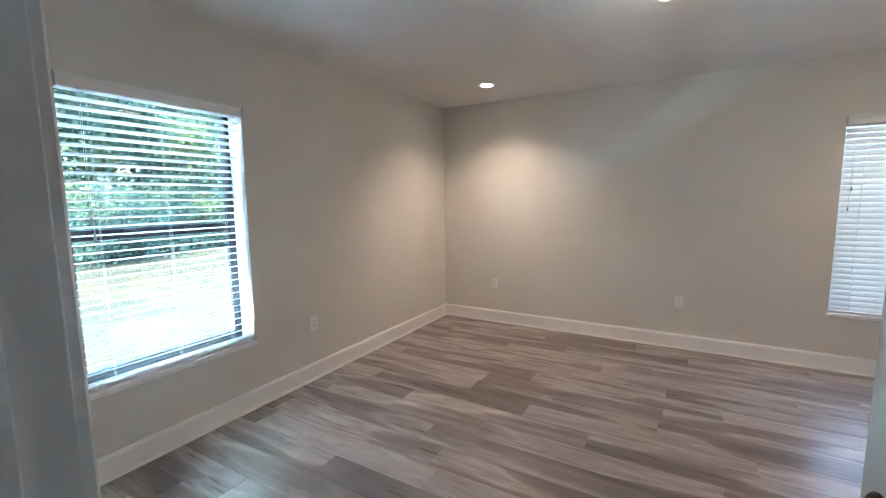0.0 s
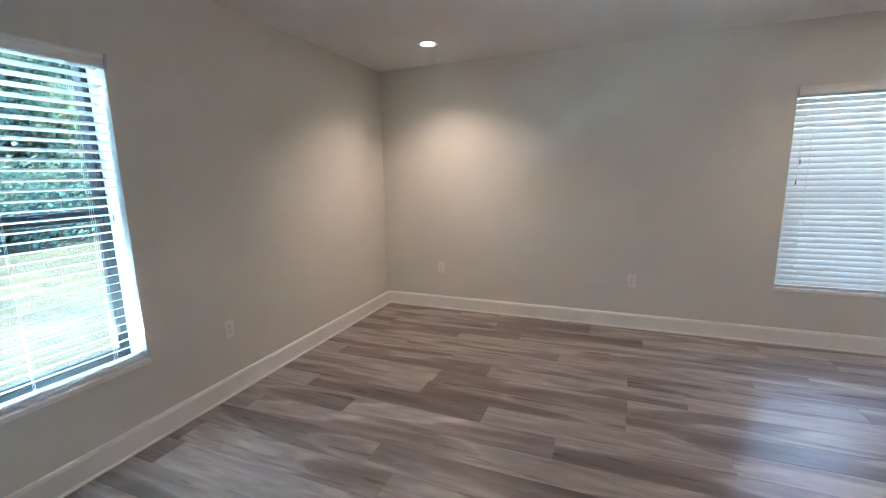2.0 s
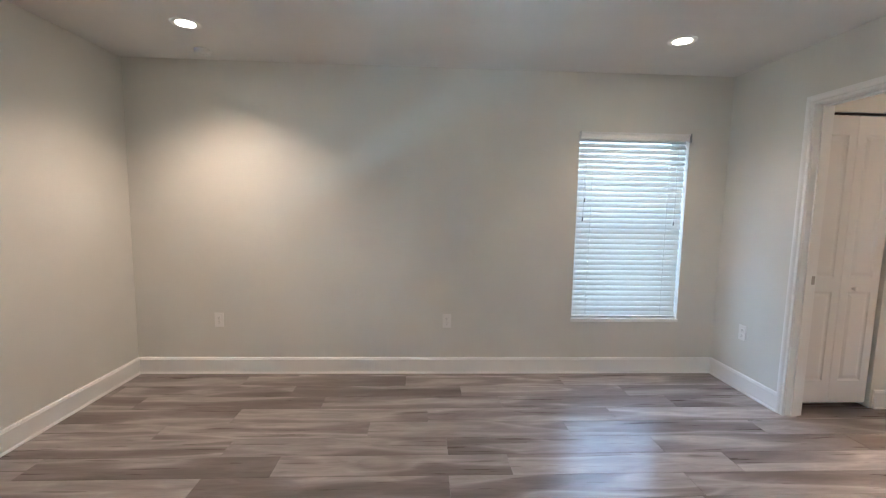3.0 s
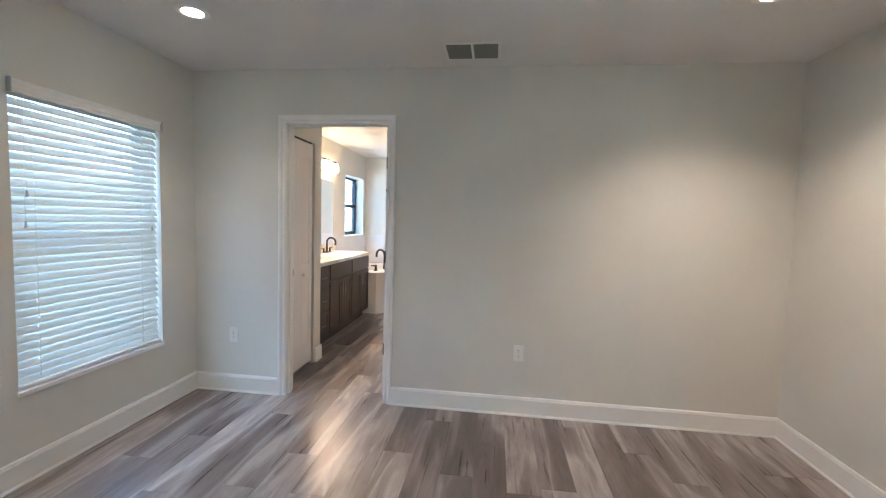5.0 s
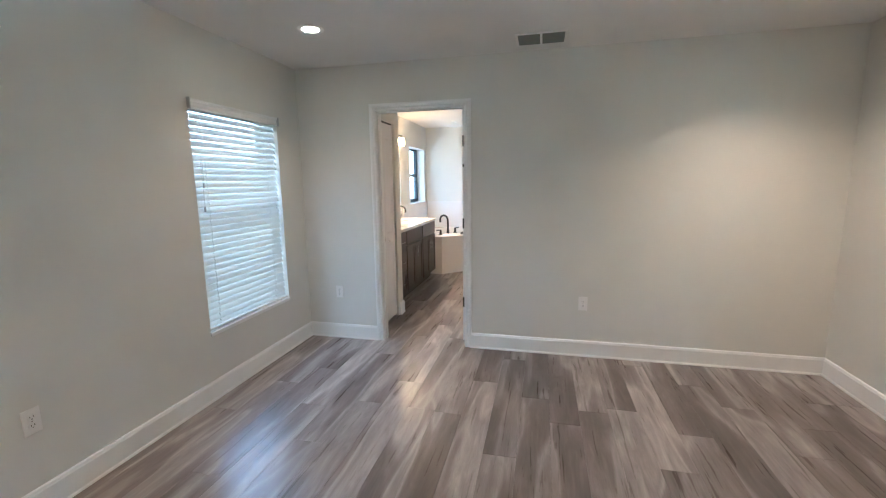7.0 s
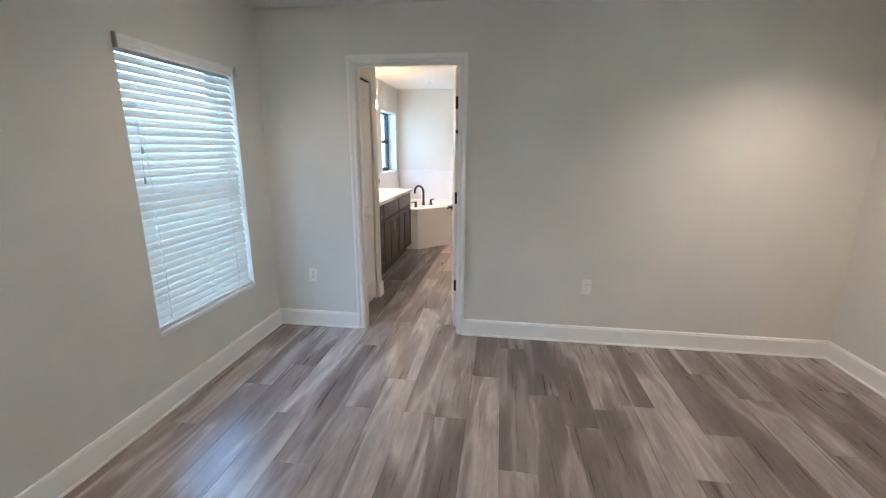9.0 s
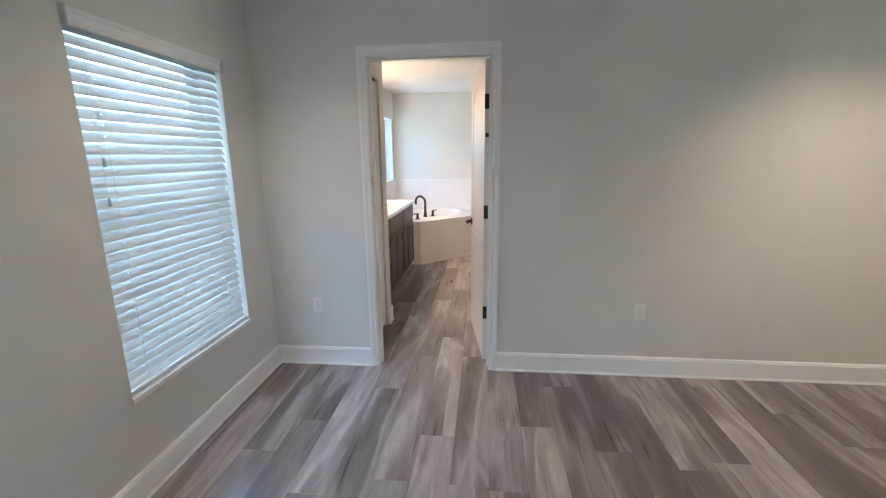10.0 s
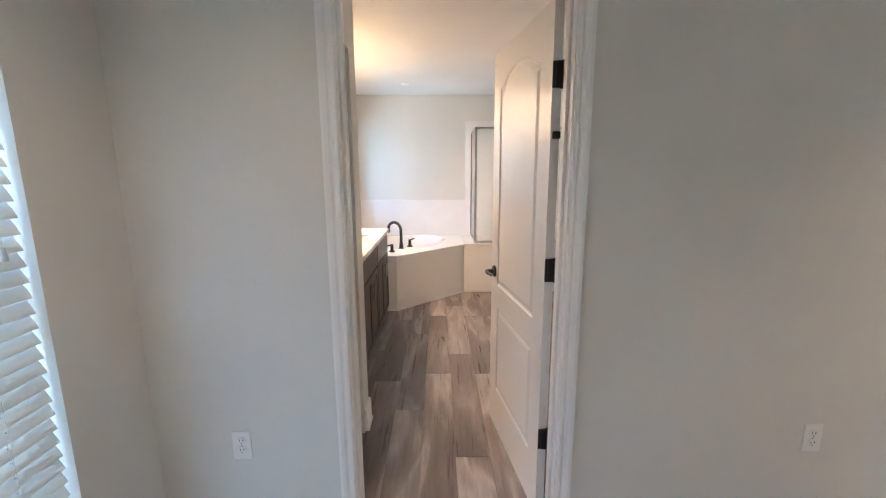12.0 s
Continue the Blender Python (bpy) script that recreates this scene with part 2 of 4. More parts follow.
# ---------------------------------------------------------------- mesh tools
def box(bm, x0, x1, y0, y1, z0, z1, bevel=0.0, m=None):
    r = bmesh.ops.create_cube(bm, size=1.0)
    vs = r["verts"]
    for v in vs:
        v.co = Vector(((x0 + x1) / 2 + v.co.x * (x1 - x0), (y0 + y1) / 2 + v.co.y * (y1 - y0), (z0 + z1) / 2 + v.co.z * (z1 - z0)))
    if m is not None:
        bmesh.ops.transform(bm, matrix=m, verts=vs)
    if bevel:
        es = list({e for v in vs for e in v.link_edges})
        bmesh.ops.bevel(bm, geom=es, offset=bevel, segments=2, affect='EDGES', profile=0.5)


def boxed(*a, **k):
    bm = bmesh.new()
    box(bm, *a, **k)
    return bm


def lathe(profile, steps=24, m=None, bm=None):
    """Turn (radius, z) pairs round the z axis."""
    bm = bm or bmesh.new()
    rings, made = [], []
    for r, z in profile:
        if r < 1e-6:
            ring = [bm.verts.new((0, 0, z))]
        else:
            ring = [bm.verts.new((r * math.cos(2 * math.pi * i / steps), r * math.sin(2 * math.pi * i / steps), z)) for i in range(steps)]
        rings.append(ring)
        made += ring
    for a, b in zip(rings, rings[1:]):
        for i in range(steps):
            j = (i + 1) % steps
            if len(a) == 1 and len(b) > 1:
                bm.faces.new((a[0], b[i], b[j]))
            elif len(b) == 1 and len(a) > 1:
                bm.faces.new((a[i], b[0], a[j]))
            elif len(a) > 1:
                bm.faces.new((a[i], b[i], b[j], a[j]))
    if m is not None:
        bmesh.ops.transform(bm, matrix=m, verts=made)
    return bm


def tube(points, radius, sides=10, bm=None, ends=True):
    """A round bar along points; radius may be one number or one for each point."""
    bm = bm or bmesh.new()
    pts = [Vector(p) for p in points]
    rad = radius if isinstance(radius, (list, tuple)) else [radius] * len(pts)
    rings, up = [], None
    for i, p in enumerate(pts):
        d = (pts[min(i + 1, len(pts) - 1)] - pts[max(i - 1, 0)]).normalized()
        if up is None:
            up = d.orthogonal().normalized()
        up = (up - d * up.dot(d)).normalized()
        side = d.cross(up)
        rings.append([bm.verts.new(p + rad[i] * (math.cos(2 * math.pi * k / sides) * up + math.sin(2 * math.pi * k / sides) * side)) for k in range(sides)])
    for a, b in zip(rings, rings[1:]):
        for k in range(sides):
            bm.faces.new((a[k], a[(k + 1) % sides], b[(k + 1) % sides], b[k]))
    if ends:
        bm.faces.new(rings[0][::-1])
        bm.faces.new(rings[-1])
    return bm


def link(name, bm, material, smooth=None):
    bmesh.ops.recalc_face_normals(bm, faces=bm.faces)
    me = bpy.data.meshes.new(name)
    bm.to_mesh(me)
    bm.free()
    me.materials.append(material)
    if smooth:
        me.shade_smooth()
        me.set_sharp_from_angle(angle=radians(smooth))
    return new(name, me)


def part(name, bm, material, parent, label="", smooth=None):
    ob = link(name, bm, material, smooth)
    ob.parent = parent
    if label:
        ob["label"] = label
    return ob


def thing(name, label, category, at=(0, 0, 0), rz=0.0, group="", kind=""):
    ob = new(name)
    ob.matrix_world = pose(*at, 0, 0, rz)
    ob.empty_display_size = 0.1
    return tagged(ob, label, category, group, kind)


def setting(name, bm, material, label="", category=""):
    return tagged(link(name, bm, material), label, category, kind="structure")


def pierced(axis, p0, p1, a0, a1, z0, z1, holes):
    """A wall across axis from p0 to p1, from a0 to a1 along, with holes (a0, a1, z0, z1) right through it."""
    bm = bmesh.new()
    cuts_a = sorted({a0, a1, *[h[0] for h in holes], *[h[1] for h in holes]})
    cuts_z = sorted({z0, z1, *[h[2] for h in holes], *[h[3] for h in holes]})
    vert = {}

    def v(p, a, z):
        k = (p, a, z)
        if k not in vert:
            vert[k] = bm.verts.new((p, a, z) if axis == "x" else (a, p, z))
        return vert[k]

    na, nz = len(cuts_a) - 1, len(cuts_z) - 1

    def solid(i, j):
        if not (0 <= i < na and 0 <= j < nz):
            return False
        ca, cz = (cuts_a[i] + cuts_a[i + 1]) / 2, (cuts_z[j] + cuts_z[j + 1]) / 2
        return not any(h[0] < ca < h[1] and h[2] < cz < h[3] for h in holes)

    for i in range(na):
        for j in range(nz):
            if not solid(i, j):
                continue
            A, B, C, D = cuts_a[i], cuts_a[i + 1], cuts_z[j], cuts_z[j + 1]
            for p in (p0, p1):
                bm.faces.new([v(p, A, C), v(p, B, C), v(p, B, D), v(p, A, D)])
            for free, e in ((not solid(i - 1, j), (A, C, A, D)), (not solid(i + 1, j), (B, C, B, D)), (not solid(i, j - 1), (A, C, B, C)), (not solid(i, j + 1), (A, D, B, D))):
                if free:
                    bm.faces.new([v(p0, e[0], e[1]), v(p1, e[0], e[1]), v(p1, e[2], e[3]), v(p0, e[2], e[3])])
    return bm


def profile_run(pts, p, q, out):
    """Sweep a cross-section of (out, up) pairs along the floor line p-q; out is the way away from the wall."""
    bm = bmesh.new()
    p, q, out = Vector(p), Vector(q), Vector(out)
    a = [bm.verts.new(p + out * u + Vector((0, 0, z))) for u, z in pts]
    b = [bm.verts.new(q + out * u + Vector((0, 0, z))) for u, z in pts]
    for i in range(len(pts)):
        j = (i + 1) % len(pts)
        bm.faces.new((a[i], a[j], b[j], b[i]))
    bm.faces.new(a)
    bm.faces.new(b[::-1])
    return bm

# ---------------------------------------------------------------- shell
floor = setting("floor", boxed(XW, XF, -2.0, YN, -0.20, -0.006), SUBFLOOR, "grey-brown wood-look vinyl plank floor", "floor")
west = setting("wall_west", pierced("x", XW - TX, XW, -2.0, YN + TX, -0.2, ZC, [(*W1, WZ0, WZ1)]), WALL, "warm white painted wall with a window", "wall")
north = setting("wall_north", pierced("y", YN, YN + TX, XW, XF + TX, -0.2, ZC, [(*W2, WZ0, WZ1), (*W3, 1.09, 2.03)]), WALL, "warm white painted wall with windows", "wall")
east = setting("wall_east", pierced("x", XE, XB, YS, YN, -0.006, ZC, [(DY0 - 0.02, DY1 + 0.02, -0.006, DZ + 0.02)]), WALL, "warm white painted wall with a bathroom doorway", "wall")
south = setting("wall_south", pierced("y", YS - TH, YS, XW, XB, -0.006, ZC, [(EX0 - 0.02, EX1 + 0.02, -0.006, DZ + 0.02)]), WALL, "warm white painted wall with the entry doorway", "wall")
setting("ceiling", boxed(XW - TX, XF + TX, -2.0, YN + TX, ZC, ZC + 0.3), CEIL, "white textured flat ceiling", "ceiling")
# unseen hall walls; the south one stands close to bounce light onto the jamb
setting("wall_hall_south_bounce", boxed(XW, XF, -0.9, -0.8, -0.006, ZC), WALL, "plain unseen hall wall, added to close the space", "wall")
setting("wall_hall_east", boxed(1.3, 1.4, -0.8, YS - TH, -0.006, ZC), WALL, "plain unseen hall wall, added to close the space", "wall")
setting("wall_hall_west", boxed(-1.3, -1.2, -0.8, YS - TH, -0.006, ZC), WALL, "plain unseen hall wall, added to close the space", "wall")
setting("wall_bath_south", boxed(XB, XF, YB - TH, YB, -0.006, ZC), WALL, "plain painted bathroom wall", "wall")
setting("wall_bath_east", boxed(XF, XF + TX, -2.0, YN, -0.2, ZC), WALL, "warm white painted bathroom wall", "wall")
# linen closet: front with its opening, end and inside
setting("wall_closet", pierced("y", CY, CY + 0.09, XB, CE, -0.006, ZC, [(CX0 + 0.02, CX1, -0.006, 2.04)]), WALL, "warm white painted closet wall", "wall")
setting("wall_closet_end", boxed(CE - 0.09, CE, CY + 0.09, YN, -0.006, ZC), WALL, "warm white painted closet side wall", "wall")

BASE = [(0, 0), (0.022, 0), (0.0215, 0.006), (0.019, 0.011), (0.014, 0.014), (0.014, 0.104), (0.0145, 0.114), (0.012, 0.120), (0.010, 0.128), (0.005, 0.134), (0, 0.134)]
def baseboard(p, q, out):
    tagged(link("baseboard", profile_run(BASE, p, q, out), TRIM), "white painted baseboard with a beaded top and foot", "baseboard", kind="structure")

CW = 0.055                                                  # casing width
baseboard((XW, YS, 0), (XW, YN, 0), (1, 0, 0))
baseboard((XW + 0.015, YN, 0), (XE - 0.015, YN, 0), (0, -1, 0))
baseboard((XE, DY1 + CW, 0), (XE, YN, 0), (-1, 0, 0))
baseboard((XE, YS, 0), (XE, DY0 - CW, 0), (-1, 0, 0))
baseboard((EX1 + CW, YS, 0), (XE - 0.015, YS, 0), (0, 1, 0))
baseboard((XW + 0.015, YS, 0), (EX0 - CW, YS, 0), (0, 1, 0))
baseboard((CX1 + 0.02, CY, 0), (CE + 0.015, CY, 0), (0, -1, 0))
baseboard((CE, CY, 0), (CE, 4.04, 0), (1, 0, 0))
baseboard((XB, YB, 0), (XB, DY0 - CW, 0), (1, 0, 0))
baseboard((XB, YB, 0), (5.8, YB, 0), (0, 1, 0))

# ---------------------------------------------------------------- door linings and doors
CAS = [(0.000, 0.0), (0.000, 0.008), (0.006, 0.012), (0.016, 0.012), (0.020, 0.009), (0.026, 0.010), (0.034, 0.015), (0.044, 0.018), (CW, 0.018), (CW, 0.0)]


def casing(origin, along, out, width, height):
    """Moulded casing round an opening: two legs and a head, mitred."""
    o, a, n, up = Vector(origin), Vector(along), Vector(out), Vector((0, 0, 1))
    bm = bmesh.new()
    rings = []
    for corner in range(4):
        ring = []
        for u, t in CAS:
            x = -u if corner < 2 else width + u
            z = 0 if corner in (0, 3) else height + u
            ring.append(bm.verts.new(o + a * x + n * t + up * z))
        rings.append(ring)
    k = len(CAS)
    for r, s in zip(rings, rings[1:]):
        for i in range(k):
            bm.faces.new((r[i], r[(i + 1) % k], s[(i + 1) % k], s[i]))
    bm.faces.new(rings[0])
    bm.faces.new(rings[-1])
    return bm


def lining(name, x_out, x_in, a0, a1, axis, stop, label):
    """Jambs, head and door stop lining an opening through a wall, with casings on both faces."""
    bm = bmesh.new()
    def b(p0, p1, q0, q1, z0, z1):
        if axis == "x":
            box(bm, p0, p1, q0, q1, z0, z1, 0.0015)
        else:
            box(bm, q0, q1, p0, p1, z0, z1, 0.0015)
    b(x_out, x_in, a0 - 0.02, a0, 0, DZ)
    b(x_out, x_in, a1, a1 + 0.02, 0, DZ)
    b(x_out, x_in, a0 - 0.02, a1 + 0.02, DZ, DZ + 0.02)
    s0, s1 = stop
    b(s0, s1, a0, a0 + 0.011, 0, DZ)
    b(s0, s1, a1 - 0.011, a1, 0, DZ)
    b(s0, s1, a0 + 0.011, a1 - 0.011, DZ - 0.011, DZ)
    frame_ob = tagged(link(name, bm, TRIM), label, "door frame", kind="structure")
    if axis == "x":
        part("casing", casing((x_out, a0 - 0.004, 0), (0, 1, 0), (-1, 0, 0), a1 - a0 + 0.008, DZ + 0.004), TRIM, frame_ob)
        part("casing", casing((x_in, a0 - 0.004, 0), (0, 1, 0), (1, 0, 0), a1 - a0 + 0.008, DZ + 0.004), TRIM, frame_ob)
    else:
        part("casing", casing((a0 - 0.004, x_out, 0), (1, 0, 0), (0, -1, 0), a1 - a0 + 0.008, DZ + 0.004), TRIM, frame_ob)
        part("casing", casing((a0 - 0.004, x_in, 0), (1, 0, 0), (0, 1, 0), a1 - a0 + 0.008, DZ + 0.004), TRIM, frame_ob)
    return frame_ob


bath_frame = lining("door_frame_1", XE, XB, DY0, DY1, "x", (XB - 0.075, XB - 0.037), "white bathroom doorway frame with moulded casing")
part("strike_plate", boxed(XB - 0.033, XB - 0.005, DY1 - 0.0018, DY1 + 0.0005, 0.905, 0.962, 0.0006), NICKEL, bath_frame, "dull nickel strike plate")
lining("door_frame_2", YS - TH, YS, EX0, EX1, "y", (YS - 0.075, YS - 0.037), "white entry doorway frame with moulded casing")


def inset(loop, d):
    """The closed outline moved inwards by d (anticlockwise outline in x, z)."""
    out, k = [], len(loop)
    for i in range(k):
        p, a, b = Vector(loop[i]), Vector(loop[i - 1]), Vector(loop[(i + 1) % k])
        e1, e2 = (p - a).normalized(), (b - p).normalized()
        n1, n2 = Vector((-e1.y, e1.x)), Vector((-e2.y, e2.x))
        bis = n1 + n2
        bis = bis / max(0.5, bis.dot(bis) / 2)
        out.append(p + bis * d)
    return [tuple(q) for q in out]


def rect(x0, x1, z0, z1):
    return [(x0, z0), (x1, z0), (x1, z1), (x0, z1)]


def arched(x0, x1, z0, z1, rise):
    """A panel whose head rises in an eyebrow curve between two shoulders."""
    pts = [(x0, z0), (x1, z0), (x1, z1)]
    s = 0.10 * (x1 - x0)
    for i in range(11):
        u = i / 10
        pts.append((x1 - s - u * (x1 - x0 - 2 * s), z1 + rise * math.sin(math.pi * u) ** 0.7 + 0.012))
    pts.append((x0, z1))
    return pts


def panel_door(w, h, thick, panels):
    """A moulded door leaf: x from 0 to w, z from 0 to h, y from 0 to thick, panels sunk in both faces."""
    bm = bmesh.new()
    for y, s in ((0.0, 1), (thick, -1)):
        edges = []
        def ring(pts, depth):
            vs = [bm.verts.new((x, y + s * depth, z)) for x, z in pts]
            return vs
        outer = ring(rect(0, w, 0, h), 0)
        edges += [bm.edges.new((outer[i], outer[(i + 1) % 4])) for i in range(4)]
        for p in panels:
            loops = [ring(p, 0), ring(inset(p, 0.007), 0.0055), ring(inset(p, 0.016), 0.007), ring(inset(p, 0.036), 0.0015), ring(inset(p, 0.042), 0.0012)]
            k = len(p)
            edges += [bm.edges.new((loops[0][i], loops[0][(i + 1) % k])) for i in range(k)]
            for a, b in zip(loops, loops[1:]):
                for i in range(k):
                    bm.faces.new((a[i], a[(i + 1) % k], b[(i + 1) % k], b[i]))
            bm.faces.new(loops[-1])
        bmesh.ops.triangle_fill(bm, use_beauty=True, use_dissolve=False, edges=edges)
        if y == 0.0:
            front = outer
        else:
            for i in range(4):
                bm.faces.new((front[i], front[(i + 1) % 4], outer[(i + 1) % 4], outer[i]))
    return bm


def lever(parent, x, z, y, out, way):
    """A black lever set on one face of a leaf; out: +1 or -1 along y, way: +1 or -1 along x."""
    m = pose(x, y, z, -90 * out, 0, 0)
    rose = part("rosette", lathe([(0, 0), (0.032, 0), (0.032, 0.004), (0.028, 0.009), (0.012, 0.010), (0.011, 0.045), (0, 0.046)], 24, m), BLACK, parent, "black lever rosette", 40)
    yy = y + out * 0.044
    pts = [(x - way * 0.008, yy, z), (x + way * 0.02, yy + out * 0.004, z), (x + way * 0.045, yy + out * 0.003, z - 0.001), (x + way * 0.078, yy - out * 0.002, z - 0.002)]
    part("lever", tube(pts, [0.009, 0.010, 0.0085, 0.007], 10), BLACK, parent, "black lever handle", 60)


def hinged_door(name, label, at, rz, w):
    d = thing(name, label, "door", at, rz, kind="structure")
    h, t = 2.032, 0.035
    x0, x1 = 0.115, w - 0.115
    leaf = part("leaf", panel_door(w, h, t, [rect(x0, x1, 0.236, 0.715), arched(x0, x1, 0.842, 1.850, 0.058)]), DOOR, d)
    leaf.location = (0.003, 0, 0.012)
    for side in (0, 1):
        lever(d, w - 0.06, 0.92, t if side else 0.0, 1 if side else -1, -1)
    for z in (0.373, 1.087, 1.793):
        hb = boxed(-0.0004, 0.0029, -0.003, 0.036, z - 0.045, z + 0.045, 0.001)
        tube([(-0.003, -0.004, z - 0.048), (-0.003, -0.004, z + 0.048)], 0.007, 10, hb)
        part("hinge_leaf", hb, BLACK, d, "black hinge leaf")
    bm = boxed(w + 0.003, w + 0.0045, 0.005, 0.030, 0.895, 0.945)
    part("latch_plate", bm, BLACK, d, "black latch plate")
    return d


# bathroom door, hinged on the far side of its wall and standing open into the bathroom
bath_door = hinged_door("door_1", "white two-panel arched door standing open into bathroom", (XB + 0.006, DY0 + 0.003, 0), 8.0, 0.758)
for z in (0.373, 1.087, 1.793):
    bm = boxed(XB - 0.037, XB + 0.002, DY0 + 0.0005, DY0 + 0.0035, z - 0.045, z + 0.045, 0.001)
    box(bm, XB - 0.002, XB + 0.012, DY0 - 0.006, DY0 + 0.028, z - 0.045, z + 0.045, 0.001)
    tube([(XB + 0.008, DY0 + 0.002, z - 0.047), (XB + 0.008, DY0 + 0.002, z + 0.047)], 0.0065, 10, bm)
    hob = part("hinge", bm, BLACK, bath_door, "black butt hinge")
    hob.matrix_parent_inverse = bath_door.matrix_world.inverted()
bump = part("pin_stop", boxed(XB - 0.016, XB + 0.004, DY0 + 0.006, DY0 + 0.034, 1.573, 1.599, 0.003), BLACK, bath_door, "small black pin stop")
bump.matrix_parent_inverse = bath_door.matrix_world.inverted()
# bedroom door, standing open into the bedroom at a right angle to its wall
entry_door = hinged_door("door_2", "white two-panel arched door standing open into bedroom", (EX1 - 0.004, YS + 0.006, 0), 93.6, 0.757)
for z in (0.373, 1.087, 1.793):
    bm = boxed(EX1 - 0.004, EX1 - 0.0005, YS - 0.037, YS + 0.002, z - 0.045, z + 0.045, 0.001)
    tube([(EX1 - 0.001, YS + 0.010, z - 0.047), (EX1 - 0.001, YS + 0.010, z + 0.047)], 0.0065, 10, bm)
    hob = part("hinge", bm, BLACK, entry_door, "black butt hinge")
    hob.matrix_parent_inverse = entry_door.matrix_world.inverted()

# linen closet: a bifold pair
bifold = thing("door_3", "white panelled bifold closet door, closed", "closet door", (CX0 + 0.024, CY + 0.014, 0), kind="structure")
lw = (CX1 - CX0 - 0.042) / 2
for i in range(2):
    leaf = part("leaf", panel_door(lw - 0.003, 1.985, 0.030, [rect(0.055, lw - 0.058, 0.16, 0.80), rect(0.055, lw - 0.058, 0.90, 1.86)]), DOOR, bifold)
    leaf.location = (i * lw, 0, 0.035)
part("knob", lathe([(0, 0), (0.010, 0), (0.008, 0.012), (0.016, 0.020), (0.014, 0.028), (0, 0.031)], 20, pose(lw + 0.09, 0, 0.86, 90, 0, 0)), PLATE, bifold, "small white knob", 50)
part("track", boxed(-0.004, 2 * lw, 0.004, 0.028, 2.030, 2.039), SLOT, bifold, "dark head track")

# ---------------------------------------------------------------- windows with blinds
def window(name, label, a0, a1, z0, z1, depth, m, pane_mat):
    """Single-hung window in its own frame: x along from a0 to a1, y outwards from the room face, z up."""
    w = thing(name, label, "window", kind="structure")
    w.matrix_world = m
    y0, y1, f = depth - 0.085, depth - 0.02, 0.030
    def fr(pname, x0, x1, yy0, yy1, zz0, zz1):
        return part(pname, boxed(x0, x1, yy0, yy1, zz0, zz1, 0.003), BRONZE, w)
    zm = (z0 + z1) / 2 + 0.01
    fr("frame_side", a0, a0 + f, y0, y1, z0, z1)
    fr("frame_side", a1 - f, a1, y0, y1, z0, z1)
    fr("frame_head", a0 + f, a1 - f, y0, y1, z1 - f, z1)
    fr("frame_foot", a0 + f, a1 - f, y0, y1, z0, z0 + f)
    up = fr("upper_sash_rail", a0 + f, a1 - f, y0 + 0.032, y0 + 0.058, zm - 0.022, zm + 0.022)
    lo = fr("lower_sash_rail", a0 + f, a1 - f, y0 + 0.002, y0 + 0.029, zm - 0.030, zm + 0.026)
    fr("lower_sash_foot", a0 + f, a1 - f, y0 + 0.002, y0 + 0.029, z0 + f, z0 + f + 0.032)
    fr("lower_sash_stile", a0 + f, a0 + f + 0.022, y0 + 0.002, y0 + 0.029, z0 + f + 0.032, zm - 0.03)
    fr("lower_sash_stile", a1 - f - 0.022, a1 - f, y0 + 0.002, y0 + 0.029, z0 + f + 0.032, zm - 0.03)
    for n2, (x0, x1, yy, zz0, zz1) in {"pane": (a0 + f, a1 - f, y0 + 0.044, zm + 0.022, z1 - f), "pane.001": (a0 + f + 0.022, a1 - f - 0.022, y0 + 0.016, z0 + f + 0.032, zm - 0.03)}.items():
        p = part("pane", boxed(x0, x1, yy, yy + 0.005, zz0, zz1), pane_mat, w, "clear glass pane" if pane_mat is GLASS else "bright obscure glass pane")
        p.visible_shadow = False
    for x in (a0 + 0.3, a1 - 0.3):
        part("sash_lock", boxed(x - 0.03, x + 0.03, y0 - 0.012, y0 + 0.002, zm + 0.0, zm + 0.018, 0.003), BRONZE, w)
    # sill board
    part("sill", boxed(a0 - 0.006, a1 + 0.008, -0.009, y0, z0 - 0.026, z0 + 0.002, 0.004), TRIM, w, "white sill board")
    return w


def slat_mesh(width, length, holes, n=10):
    """One faux-wood slat, slightly crowned, with a cord hole at each ladder."""
    bm = bmesh.new()
    xs = sorted([-length / 2, length / 2] + [h + d for h in holes for d in (-0.003, 0.003)])
    grid = []
    for i in range(n + 1):
        u = i / n - 0.5
        crown = 0.0016 * (1 - 4 * u * u)
        t = 0.0011 if 0 < i < n else 0.0006
        grid.append([(bm.verts.new((x, u * width, crown + t)), bm.verts.new((x, u * width, crown - t))) for x in xs])

    def open_cell(i, k):
        return i == n // 2 and any(abs((xs[k] + xs[k + 1]) / 2 - h) < 0.004 for h in holes)

    for i in range(n):
        for k in range(len(xs) - 1):
            if open_cell(i, k):
                continue
            for side in (0, 1):
                bm.faces.new((grid[i][k][side], grid[i][k + 1][side], grid[i + 1][k + 1][side], grid[i + 1][k][side]))
    # close the rims
    for e in [e for e in bm.edges if len(e.link_faces) == 1]:
        a, b = e.verts
        if not e.is_valid or len(e.link_faces) != 1:
            continue
        pair = {}
        for row in grid:
            for p, q in row:
                pair[p], pair[q] = q, p
        if pair[a] in bm.verts and bm.faces.get((a, b, pair[b], pair[a])) is None:
            bm.faces.new((a, b, pair[b], pair[a]))
    return bm


